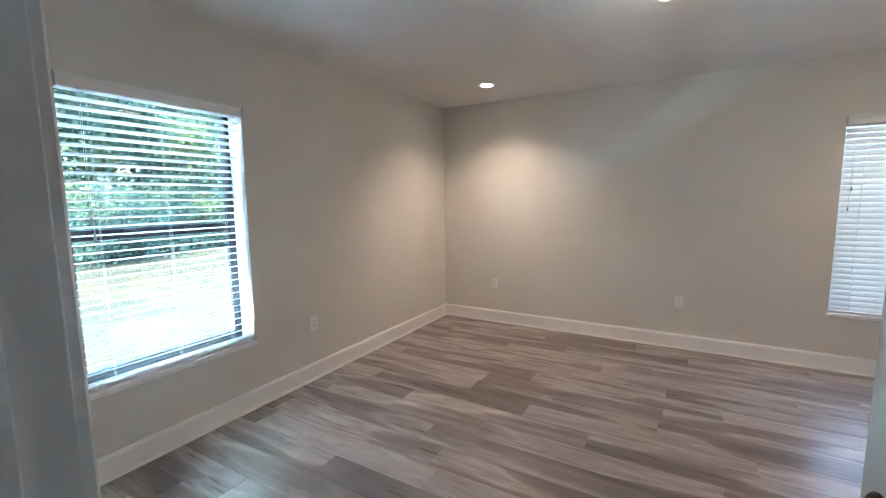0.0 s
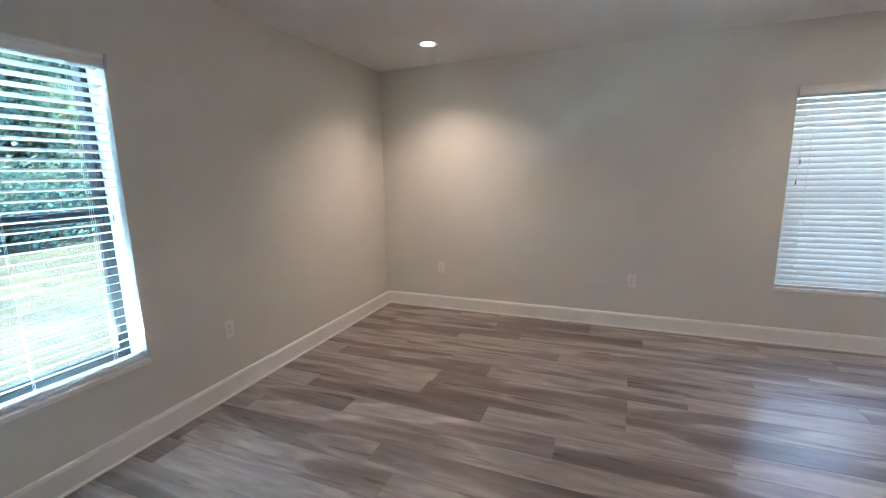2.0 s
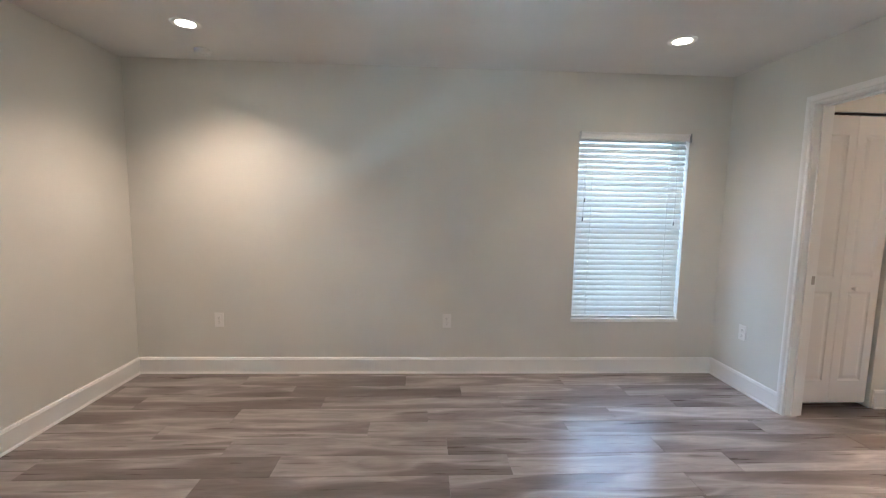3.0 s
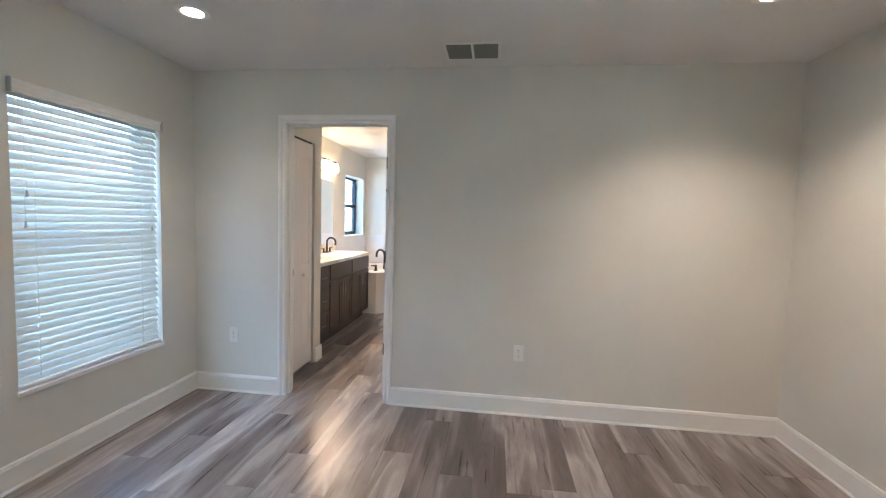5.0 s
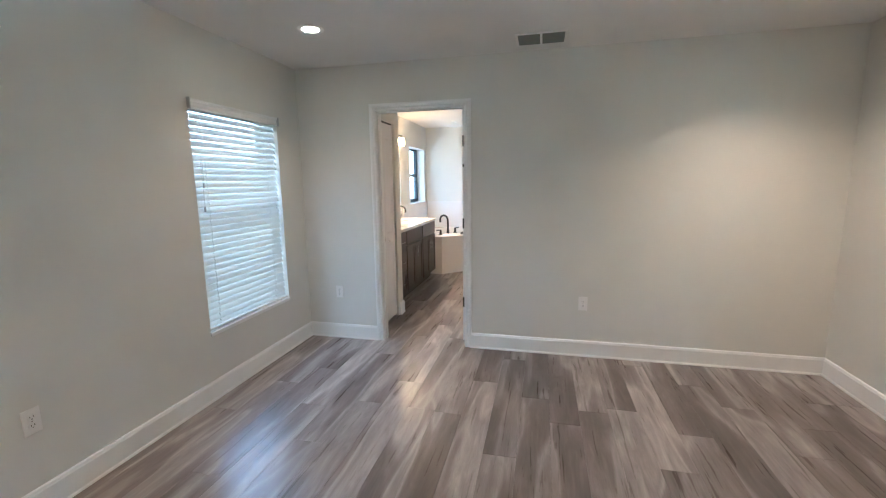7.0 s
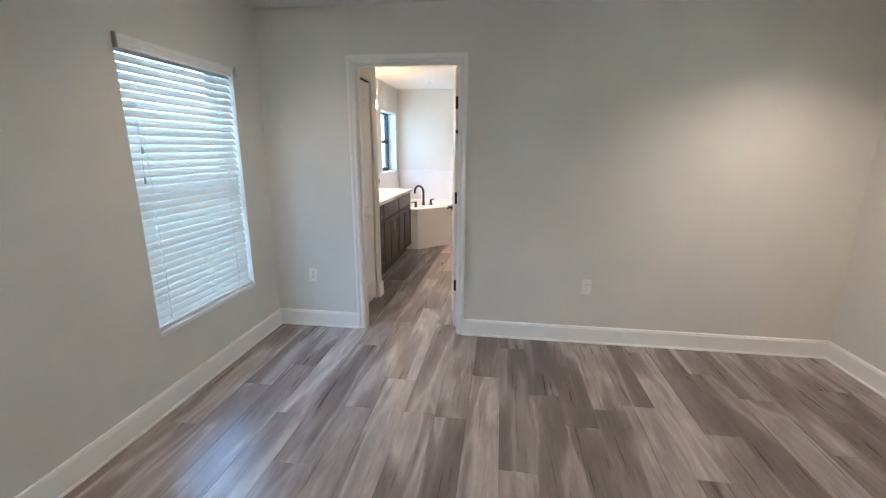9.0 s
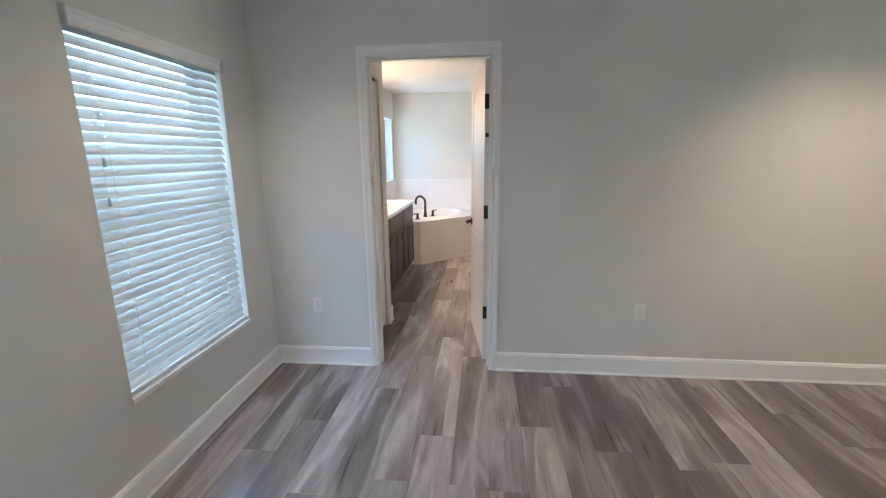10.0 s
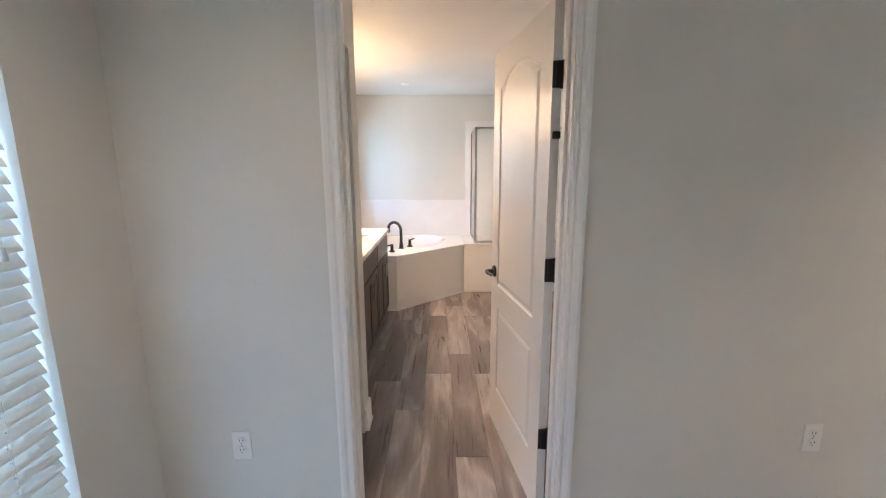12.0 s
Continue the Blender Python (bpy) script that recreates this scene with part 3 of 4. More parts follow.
def blind(label, a0, a1, z0, z1, tilt, m, tassels, ladders):
    """Horizontal blind hung in the opening: valance, slats, ladders, cords, tassels and bottom rail."""
    b = thing("window_blind", label, "blind")
    b.matrix_world = m
    c = 0.036                                   # slat centre line behind the wall face
    part("headrail", boxed(a0 + 0.004, a1 - 0.004, 0.009, 0.062, z1 - 0.034, z1 - 0.002, 0.002), BLIND, b)
    val = bmesh.new()
    pts = [(0.002, z1 - 0.062), (-0.006, z1 - 0.058), (-0.007, z1 - 0.048), (-0.004, z1 - 0.044), (-0.005, z1 - 0.020), (-0.009, z1 - 0.015), (-0.013, z1 - 0.008), (-0.013, z1 - 0.001), (0.004, z1 - 0.001), (0.004, z1 - 0.062)]
    va = [val.verts.new((a0 + 0.003, y, z)) for y, z in pts]
    vb = [val.verts.new((a1 - 0.003, y, z)) for y, z in pts]
    for i in range(len(pts)):
        j = (i + 1) % len(pts)
        val.faces.new((va[i], va[j], vb[j], vb[i]))
    val.faces.new(va)
    val.faces.new(vb)
    part("valance", val, BLIND, b, "moulded white valance")
    for x0, x1 in ((a0 - 0.004, a0 + 0.003), (a1 - 0.003, a1 + 0.002)):
        part("valance_return", boxed(x0, x1, -0.024, 0.0, z1 - 0.068, z1 + 0.002, 0.001), TAG, b, "grey valance end clip")
    length, pitch = a1 - a0 - 0.014, (z1 - z0 - 0.056 - 0.042) / 33
    sm = bpy.data.meshes.new("slat")
    mid = (a0 + a1) / 2
    bm = slat_mesh(0.0505, length, [x - mid for x in ladders])
    bmesh.ops.recalc_face_normals(bm, faces=bm.faces)
    bm.to_mesh(sm)
    bm.free()
    sm.materials.append(SLAT)
    sm.shade_smooth()
    sm.set_sharp_from_angle(angle=radians(40))
    rng = random.Random(len(label))
    z, count = z1 - 0.056, 0
    while count < 34:
        s = new("slat", sm)
        s.parent = b
        s.matrix_local = pose((a0 + a1) / 2 + rng.uniform(-0.0015, 0.0015), c, z, tilt + rng.uniform(-0.5, 0.5), rng.uniform(-0.08, 0.08), 0)
        z -= pitch
        count += 1
    part("bottom_rail", boxed(a0 + 0.007, a1 - 0.007, c - 0.026, c + 0.026, z0 + 0.008, z0 + 0.026, 0.004), BLIND, b, "white bottom rail")
    reach = 0.0265 * math.cos(radians(tilt)) + 0.001
    for x in ladders:
        lad = bmesh.new()
        for y in (c - reach, c + reach):
            x2 = x + math.copysign(0.006, y - c)
            box(lad, x2 - 0.0004, x2 + 0.0004, y - 0.0004, y + 0.0004, z0 + 0.02, z1 - 0.05)
        box(lad, x - 0.0004, x + 0.0004, c - 0.0004, c + 0.0004, z0 + 0.02, z1 - 0.05)
        part("ladder_cord", lad, CORD, b)
    for x, zt in tassels:
        t = part("pull_cord", tube([(x, -0.008, z1 - 0.06), (x + 0.001, -0.009, zt + 0.018)], 0.0011, 6), CORD, b)
        part("tassel", lathe([(0, 0.018), (0.004, 0.017), (0.007, -0.008), (0.0075, -0.016), (0, -0.018)], 10, pose(x, -0.010, zt)), TAG, t, "grey plastic tassel", 50)
    return b


TO_N = pose(0, YN, 0)                                        # x east, y outwards through the north wall
TO_W = Matrix.Translation((XW, 0, 0)) @ Matrix.Rotation(radians(90), 4, 'Z')   # x north, y outwards through the west wall
window("window_1", "dark bronze single-hung window with a white sill", *W1, WZ0, WZ1, TX, TO_W, GLASS)
window("window_2", "dark bronze single-hung window with a white sill", *W2, WZ0, WZ1, TX, TO_N, GLASS)
window("window_3", "small dark bronze bathroom window, bare", *W3, 1.09, 2.03, TX, TO_N, GLASS)
blind("white horizontal window blind with its slats open", *W1, WZ0, WZ1, -13, TO_W, ((1.150, 1.310), (1.158, 1.240), (1.918, 1.228)), (W1[0] + 0.13, (W1[0] + W1[1]) / 2, W1[1] - 0.13))
blind("white horizontal window blind with its slats nearly closed", *W2, WZ0, WZ1, 60, TO_N, ((1.191, 1.445), (1.181, 1.293), (1.940, 1.266)), (W2[0] + 0.13, W2[1] - 0.13))

# ---------------------------------------------------------------- ceiling fixtures
def downlight(x, y, energy):
    d = thing("recessed_downlight", "small round recessed downlight, lit, in the ceiling", "downlight", (x, y, ZC), group="recessed downlights")
    part("trim_ring", lathe([(0.052, -0.001), (0.060, -0.004), (0.078, -0.004), (0.084, -0.001), (0.084, 0.0), (0.052, 0.0)], 32), TRIM, d, "white trim ring", 40)
    part("lens", lathe([(0, -0.0022), (0.053, -0.0022), (0.053, -0.0005), (0, -0.0005)], 32), LED, d, "glowing lens")
    s = new("downlight_lamp", bpy.data.lights.new("downlight_lamp", 'SPOT'))
    s.data.energy, s.data.color, s.data.spot_size, s.data.spot_blend, s.data.shadow_soft_size = energy, WARM, radians(128), 0.9, 0.05
    s.matrix_world = look((x, y, ZC - 0.02), (x, y, 0))


for x, y, w in ((-1.545, 3.945, 6.0), (1.515, 3.935, 2.2), (1.525, 1.088, 6.5)):
    downlight(x, y, w)

dome = thing("flush_ceiling_light", "round flush ceiling light with lit opal dome", "ceiling light", (0.0, 2.58, ZC))
part("pan", lathe([(0, 0), (0.086, 0), (0.090, -0.012), (0.084, -0.024), (0, -0.024)], 40), NICKEL, dome, "satin nickel pan", 40)
part("shade", lathe([(0.083, -0.024), (0.100, -0.034), (0.106, -0.052), (0.098, -0.080), (0.074, -0.102), (0.040, -0.113), (0, -0.116)], 40), DOME, dome, "lit opal glass dome", 60)
part("finial", lathe([(0, -0.115), (0.009, -0.116), (0.011, -0.123), (0.005, -0.130), (0, -0.132)], 16), NICKEL, dome, "nickel finial", 50)

det = thing("smoke_detector", "small round white smoke detector on ceiling", "smoke detector", (-1.672, 4.385, ZC))
part("body", lathe([(0, 0), (0.055, 0), (0.055, -0.012), (0.048, -0.028), (0.030, -0.033), (0, -0.034)], 32), PLATE, det, "", 40)
part("sounder_cap", lathe([(0.014, -0.0335), (0.013, -0.037), (0, -0.037)], 16), PLATE, det)

vent = thing("ceiling_vent", "grey-green two-panel return air grille in ceiling", "air vent", (2.085, 2.475, ZC))
vb = bmesh.new()
for y0, y1 in ((-0.175, -0.158), (-0.008, 0.008), (0.158, 0.175)):
    box(vb, -0.125, 0.125, y0, y1, -0.008, 0, 0.002)
for x0, x1 in ((-0.125, -0.108), (0.108, 0.125)):
    for y0, y1 in ((-0.158, -0.008), (0.008, 0.158)):
        box(vb, x0, x1, y0, y1, -0.008, 0, 0.002)
part("frame", vb, PLATE, vent, "white grille frame")
part("backing", boxed(-0.108, 0.108, -0.158, 0.158, -0.0015, -0.0005), SLOT, vent)
for side in (-0.083, 0.083):
    for i in range(11):
        x = -0.098 + i * 0.0196
        bm = boxed(-0.0085, 0.0085, side - 0.075, side + 0.075, -0.0006, 0.0006, 0, pose(x, 0, -0.0055, 0, 24, 0))
        part("slat", bm, GRILLE, vent)

bath_disc = thing("sprinkler_cover", "small round white cover on bathroom ceiling", "ceiling cover", (5.93, 3.89, ZC))
part("disc", lathe([(0, 0), (0.045, 0), (0.042, -0.010), (0.020, -0.016), (0, -0.017)], 24), PLATE, bath_disc, "", 40)

# ---------------------------------------------------------------- outlets and door stop
def outlet_at(m):
    o = thing("wall_outlet", "white duplex power outlet on the wall", "outlet", group="wall outlets")
    o.matrix_world = m
    part("plate", boxed(-0.035, 0.035, 0, 0.006, -0.0575, 0.0575, 0.0025), PLATE, o)
    for z in (-0.0195, 0.0195):
        r = part("receptacle", lathe([(0, 0.0085), (0.0155, 0.0085), (0.0165, 0.0075), (0.0165, 0.005), (0, 0.005)], 20, pose(0, 0, z) @ Matrix.Rotation(radians(-90), 4, 'X')), PLATE, o)
        sl = bmesh.new()
        box(sl, -0.0075, -0.0052, 0.0084, 0.0090, z - 0.001, z + 0.008)
        box(sl, 0.0052, 0.0075, 0.0084, 0.0090, z - 0.001, z + 0.007)
        box(sl, -0.002, 0.002, 0.0084, 0.0090, z - 0.010, z - 0.006)
        part("slots", sl, SLOT, r, "dark slots")
    part("screw", lathe([(0, 0.0072), (0.003, 0.0070), (0.003, 0.005)], 10, Matrix.Rotation(radians(-90), 4, 'X')), NICKEL, o)
    return o


first = outlet_at(pose(-1.726, YN, 0.442, 0, 0, 180))
copy_thing(first, pose(0.097, YN, 0.442, 0, 0, 180))
copy_thing(first, pose(XE, 2.096, 0.450, 0, 0, 90))
copy_thing(first, pose(XE, 4.268, 0.447, 0, 0, 90))
copy_thing(first, pose(XW, 2.495, 0.446, 0, 0, -90))
copy_thing(first, pose(1.425, YS, 0.442, 0, 0, 0))

stop = thing("door_stop", "black rigid door stop on the baseboard", "door stop", (1.17, YS + 0.015, 0.085))
part("rod", lathe([(0, 0), (0.014, 0), (0.012, 0.006), (0.005, 0.010), (0.005, 0.070), (0, 0.070)], 14, Matrix.Rotation(radians(-90), 4, 'X')), BLACK, stop, "", 40)
part("bumper", lathe([(0, 0.070), (0.009, 0.070), (0.010, 0.080), (0.007, 0.086), (0, 0.087)], 14, Matrix.Rotation(radians(-90), 4, 'X')), BLACK, stop, "black rubber bumper", 40)

# ---------------------------------------------------------------- bathroom
VX0, VX1, VY, VZ = 3.245, 5.075, 4.055, 0.868               # vanity run: ends, front, top of the boxes
def shaker(parent, name, x0, x1, z0, z1, y):
    """A framed front: four raised rails round a sunk field."""
    bm = boxed(x0, x1, y - 0.012, y, z0, z1, 0.0015)
    f = 0.05 if z1 - z0 > 0.25 else 0.0
    if f:
        box(bm, x0, x0 + f, y - 0.019, y - 0.012, z0, z1, 0.0015)
        box(bm, x1 - f, x1, y - 0.019, y - 0.012, z0, z1, 0.0015)
        box(bm, x0 + f, x1 - f, y - 0.019, y - 0.012, z0, z0 + f, 0.0015)
        box(bm, x0 + f, x1 - f, y - 0.019, y - 0.012, z1 - f, z1, 0.0015)
    else:
        box(bm, x0, x1, y - 0.019, y - 0.012, z0, z1, 0.002)
    return part(name, bm, WOOD, parent)


def bar_pull(parent, x, z, y, length, upright):
    d = length / 2
    p = [(x, y - 0.028, z - d), (x, y - 0.028, z + d)] if upright else [(x - d, y - 0.028, z), (x + d, y - 0.028, z)]
    bm = tube(p, 0.005, 10)
    for k in (-0.7, 0.7):
        q = (x, y, z + k * d) if upright else (x + k * d, y, z)
        tube([q, (q[0], y - 0.028, q[2])], 0.004, 8, bm)
    part("pull", bm, CHROME, parent, "brushed chrome bar pull", 40)


def vanity_unit(name, label, x0, x1, drawers):
    c = thing(name, label, "cabinet", group="bathroom vanity cabinets")
    bm = boxed(x0, x1, VY, YN - 0.004, 0.10, VZ, 0.001)
    box(bm, x0, x1, VY + 0.065, YN - 0.004, 0, 0.10)
    part("body", bm, WOOD, c)
    g = 0.012
    if drawers:
        zs = [(0.115, 0.375), (0.387, 0.625), (0.637, 0.700 + 0.155)]
        for z0, z1 in zs:
            d = shaker(c, "drawer", x0 + g, x1 - g, z0, z1 if z1 < 0.86 else 0.855, VY)
            bar_pull(d, (x0 + x1) / 2, (z0 + z1) / 2, VY - 0.019, 0.13, False)
    else:
        shaker(c, "drawer_front", x0 + g, x1 - g, 0.690, 0.855, VY)
        mid = (x0 + x1) / 2
        for a, b, px in ((x0 + g, mid - 0.003, mid - 0.035), (mid + 0.003, x1 - g, mid + 0.035)):
            d = shaker(c, "door", a, b, 0.115, 0.675, VY)
            bar_pull(d, px, 0.56, VY - 0.019, 0.13, True)
    return c


vanity_unit("drawer_cabinet", "dark-stained vanity drawer cabinet with chrome pulls", VX0, 3.685, True)
vanity_unit("sink_cabinet", "dark-stained two-door vanity sink cabinet", 3.685, 4.38, False)
vanity_unit("sink_cabinet", "dark-stained two-door vanity sink cabinet", 4.38, VX1, False)


def worktop_with_basins(centres):
    """Cast top with integral oval basins: a slab whose top face is cut by ovals that sink into bowls."""
    bm = bmesh.new()
    x0, x1, y0, y1, z0, z1 = CE + 0.016, VX1 + 0.025, VY - 0.030, YN - 0.003, VZ, VZ + 0.034
    outer = [bm.verts.new((x, y, z1)) for x, y in ((x0, y0), (x1, y0), (x1, y1), (x0, y1))]
    low = [bm.verts.new((v.co.x, v.co.y, z0)) for v in outer]
    edges = [bm.edges.new((outer[i], outer[(i + 1) % 4])) for i in range(4)]
    for i in range(4):
        bm.faces.new((outer[i], outer[(i + 1) % 4], low[(i + 1) % 4], low[i]))
    n = 36
    for cx in centres:
        cy = (y0 + y1) / 2 - 0.02
        rings = []
        for s, z in ((1.0, 0), (0.97, -0.004), (0.90, -0.035), (0.75, -0.085), (0.5, -0.12), (0.2, -0.135), (0.06, -0.137)):
            rings.append([bm.verts.new((cx + 0.215 * s * math.cos(2 * math.pi * i / n), cy + 0.165 * s * math.sin(2 * math.pi * i / n), z1 + z)) for i in range(n)])
        edges += [bm.edges.new((rings[0][i], rings[0][(i + 1) % n])) for i in range(n)]
        for a, b in zip(rings, rings[1:]):
            for i in range(n):
                bm.faces.new((a[i], a[(i + 1) % n], b[(i + 1) % n], b[i]))
        bm.faces.new(rings[-1])
    bmesh.ops.triangle_fill(bm, use_beauty=True, use_dissolve=False, edges=edges)
    return bm


SINKS = (4.03, 4.73)
top = thing("worktop", "cream marbled vanity top with two integral basins", "worktop")
part("slab", worktop_with_basins(SINKS), MARBLE, top, "", 35)
part("backsplash", boxed(CE + 0.016, VX1 + 0.025, YN - 0.022, YN - 0.001, VZ + 0.034, VZ + 0.134, 0.003), MARBLE, top)
part("sidesplash", boxed(CE + 0.001, CE + 0.016, VY + 0.02, YN - 0.022, VZ + 0.034, VZ + 0.134, 0.002), MARBLE, top)


def arc(n, r, a0, a1):
    return [(r * math.cos(radians(a0 + (a1 - a0) * i / n)), r * math.sin(radians(a0 + (a1 - a0) * i / n))) for i in range(n + 1)]


def gooseneck(name, label, at, rz, height, reach, handles):
    """A black arched spout on a round base with side levers; x is the way that it spouts."""
    t = thing(name, label, "faucet", at, rz)
    k = 1.0 + 0.35 * (height > 0.25)
    part("base", lathe([(0, 0), (0.027 * k, 0), (0.027 * k, 0.008), (0.018 * k, 0.016), (0.015 * k, 0.07), (0, 0.07)], 20), BLACK, t, "", 40)
    r = reach / 2
    pts = [(0, 0, 0.02), (0, 0, (height - r) * 0.5), (0, 0, height - r)]
    pts += [(r + px, 0, height - r + pz) for px, pz in arc(12, r, 180, -10)[1:]]
    pts.append((2 * r - 0.002, 0, height - r - 0.035))
    part("spout", tube(pts, [0.0125 * k] * (len(pts) - 1) + [0.0135 * k], 12), BLACK, t, "black arched spout", 60)
    for y in handles:
        bm = lathe([(0, 0), (0.025 * k, 0), (0.025 * k, 0.007 * k), (0.014 * k, 0.014 * k), (0.012 * k, 0.055 * k), (0.014 * k, 0.062 * k), (0, 0.064 * k)], 18, pose(0, y, 0))
        tube([(0, y, 0.056 * k), (0, y + math.copysign(0.03 * k, y), 0.058 * k), (0, y + math.copysign(0.068 * k, y), 0.060 * k)], [0.009 * k, 0.0075 * k, 0.006 * k], 10, bm)
        part("handle", bm, BLACK, t, "black lever handle", 40)
    return t


for x in SINKS:
    gooseneck("sink_faucet", "matt black arched basin faucet on the vanity top", (x, YN - 0.075, VZ + 0.034), -90, 0.20, 0.12, (-0.10, 0.10))

mirror_ob = thing("vanity_mirror", "large frameless mirror above the vanity", "mirror")
part("glass", boxed(CE + 0.03, 5.10, YN - 0.007, YN - 0.001, 1.012, 1.875, 0.0015), MIRROR, mirror_ob, "silvered glass")
for x in (3.6, 4.2, 4.8):
    part("clip", boxed(x - 0.008, x + 0.008, YN - 0.010, YN - 0.001, 1.004, 1.020, 0.001), CHROME, mirror_ob, "chrome clip")

bar = thing("vanity_light", "three-shade black vanity light bar, lit, above mirror", "wall light", (4.60, YN, 2.06))
part("back_plate", boxed(-0.06, 0.06, -0.022, 0, 0.015, 0.10, 0.004), BLACK, bar)
bm = tube([(-0.40, -0.055, 0.075), (0.40, -0.055, 0.075)], 0.009, 12)
tube([(0, -0.02, 0.06), (0, -0.055, 0.075)], 0.010, 10, bm)
part("arm", bm, BLACK, bar, "", 40)
for x in (-0.36, 0.0, 0.36):
    part("socket", lathe([(0, 0.075), (0.014, 0.075), (0.022, 0.055), (0.026, 0.040), (0, 0.040)], 18, pose(x, -0.085, 0)), BLACK, bar, "", 40)
    part("shade", lathe([(0.024, 0.042), (0.038, 0.032), (0.043, -0.005), (0.046, -0.060), (0.040, -0.072), (0, -0.074)], 24, pose(x, -0.085, 0)), SHADE, bar, "lit frosted glass shade", 60)
    s = new("vanity_lamp", bpy.data.lights.new("vanity_lamp", 'SPOT'))
    s.data.energy, s.data.color, s.data.spot_size, s.data.spot_blend, s.data.shadow_soft_size = 5.5, (1.0, 0.54, 0.27), radians(150), 0.8, 0.04
    s.matrix_world = look((4.60 + x, YN - 0.085, 1.98), (4.60 + x, YN - 1.6, 0.2))

# corner bath in a panelled deck
TUB = [(5.205, YN - 0.002), (5.205, 3.965), (5.905, 3.215), (XF - 0.002, 3.215), (XF - 0.002, YN - 0.002)]
TZ = 0.600
tub = thing("corner_bathtub", "white corner bathtub set in a pale apron", "bathtub")
bm = bmesh.new()
lo = [bm.verts.new((x, y, 0)) for x, y in TUB]
hi = [bm.verts.new((x, y, TZ - 0.025)) for x, y in TUB]
for i in range(5):
    bm.faces.new((lo[i], lo[(i + 1) % 5], hi[(i + 1) % 5], hi[i]))
part("apron", bm, APRON, tub, "pale beige-white apron")
bm = bmesh.new()
grow = [(x - (0.012 if i in (0, 1) else 0.008 if i == 2 else 0), y - (0.010 if i in (1, 2, 3) else 0)) for i, (x, y) in enumerate(TUB)]
rim0 = [bm.verts.new((x, y, TZ - 0.025)) for x, y in grow]
rim1 = [bm.verts.new((x, y, TZ - 0.006)) for x, y in grow]
rim2 = [bm.verts.new((x + 0.006 if i < 3 else x, y + 0.006 if i in (1, 2, 3) else y, TZ)) for i, (x, y) in enumerate(grow)]
for a, b in ((rim0, rim1), (rim1, rim2)):
    for i in range(5):
        bm.faces.new((a[i], a[(i + 1) % 5], b[(i + 1) % 5], b[i]))
edges = [bm.edges.new((rim2[i], rim2[(i + 1) % 5])) if bm.edges.get((rim2[i], rim2[(i + 1) % 5])) is None else bm.edges.get((rim2[i], rim2[(i + 1) % 5])) for i in range(5)]
n, rings = 40, []
for s, z in ((1.0, 0.0), (0.985, 0.010), (0.955, 0.006), (0.93, -0.03), (0.88, -0.20), (0.80, -0.36), (0.6, -0.42), (0.2, -0.44)):
    rings.append([])
    for i in range(n):
        a = 2 * math.pi * i / n
        # an oval lying along the diagonal, across the corner
        u, v = 0.66 * s * math.cos(a), 0.44 * s * math.sin(a)
        d = 0.7071
        rings[-1].append(bm.verts.new((6.03 + d * u + d * v, 3.99 - d * u + d * v, TZ + z)))
edges += [bm.edges.new((rings[0][i], rings[0][(i + 1) % n])) for i in range(n)]
for a, b in zip(rings, rings[1:]):
    for i in range(n):
        bm.faces.new((a[i], a[(i + 1) % n], b[(i + 1) % n], b[i]))
bm.faces.new(rings[-1])
bmesh.ops.triangle_fill(bm, use_beauty=True, use_dissolve=False, edges=edges)
part("basin", bm, ACRYLIC, tub, "glossy white acrylic basin", 35)

bm = bmesh.new()
for a, b in zip(TUB[:3], TUB[1:4]):
    tube([(a[0], a[1], 0.003), (b[0], b[1], 0.003)], 0.006, 8, bm)
part("sealant_bead", bm, TRIM, tub, "white sealant bead at the floor", 60)

# surround on the two walls above the bath
setting("trim_bath_surround_north", boxed(5.205, XF - 0.012, YN - 0.012, YN - 0.001, TZ, 1.085, 0.002), TILE, "white bath surround panel", "surround")
setting("trim_bath_surround_east", boxed(XF - 0.012, XF - 0.001, 3.165, YN - 0.012, TZ, 1.085, 0.002), TILE, "white bath surround panel", "surround")
setting("trim_shower_surround", boxed(XF - 0.016, XF - 0.001, YB, 3.165, 0.0, 2.11, 0.002), TILE, "white shower surround panel", "surround")

gooseneck("bath_faucet", "matt black arched bath faucet on the tub deck", (5.575, 3.945, TZ), 62, 0.30, 0.17, (-0.185, 0.185))

# shower: low wall, framed glass
shower = thing("shower_enclosure", "chrome-framed glass shower enclosure on a low wall", "shower")
bm = boxed(5.885, 6.00, YB + 0.002, 3.2145, 0, TZ - 0.027, 0.003)
box(bm, 6.00, XF - 0.018, 2.975, 3.2145, 0, TZ - 0.027, 0.003)
part("low_wall", bm, APRON, shower, "white panelled low wall")
part("cap", boxed(5.875, XF - 0.018, 3.010, 3.2045, TZ - 0.027, TZ + 0.004, 0.003), ACRYLIC, shower)
part("cap", boxed(5.875, 6.010, YB + 0.002, 3.010, TZ - 0.027, TZ + 0.004, 0.003), ACRYLIC, shower)
GZ0, GZ1, GX, GY = TZ + 0.004, 1.965, 5.945, 3.080
part("corner_post", boxed(GX - 0.014, GX + 0.014, GY - 0.014, GY + 0.014, GZ0, GZ1, 0.002), CHROME, shower, "chrome corner post")
for z in (GZ0, GZ1 - 0.024):
    part("rail", boxed(GX + 0.014, XF - 0.018, GY - 0.010, GY + 0.010, z, z + 0.024, 0.002), CHROME, shower, "chrome rail")
    part("rail", boxed(GX - 0.010, GX + 0.010, YB + 0.003, GY - 0.014, z, z + 0.024, 0.002), CHROME, shower, "chrome rail")
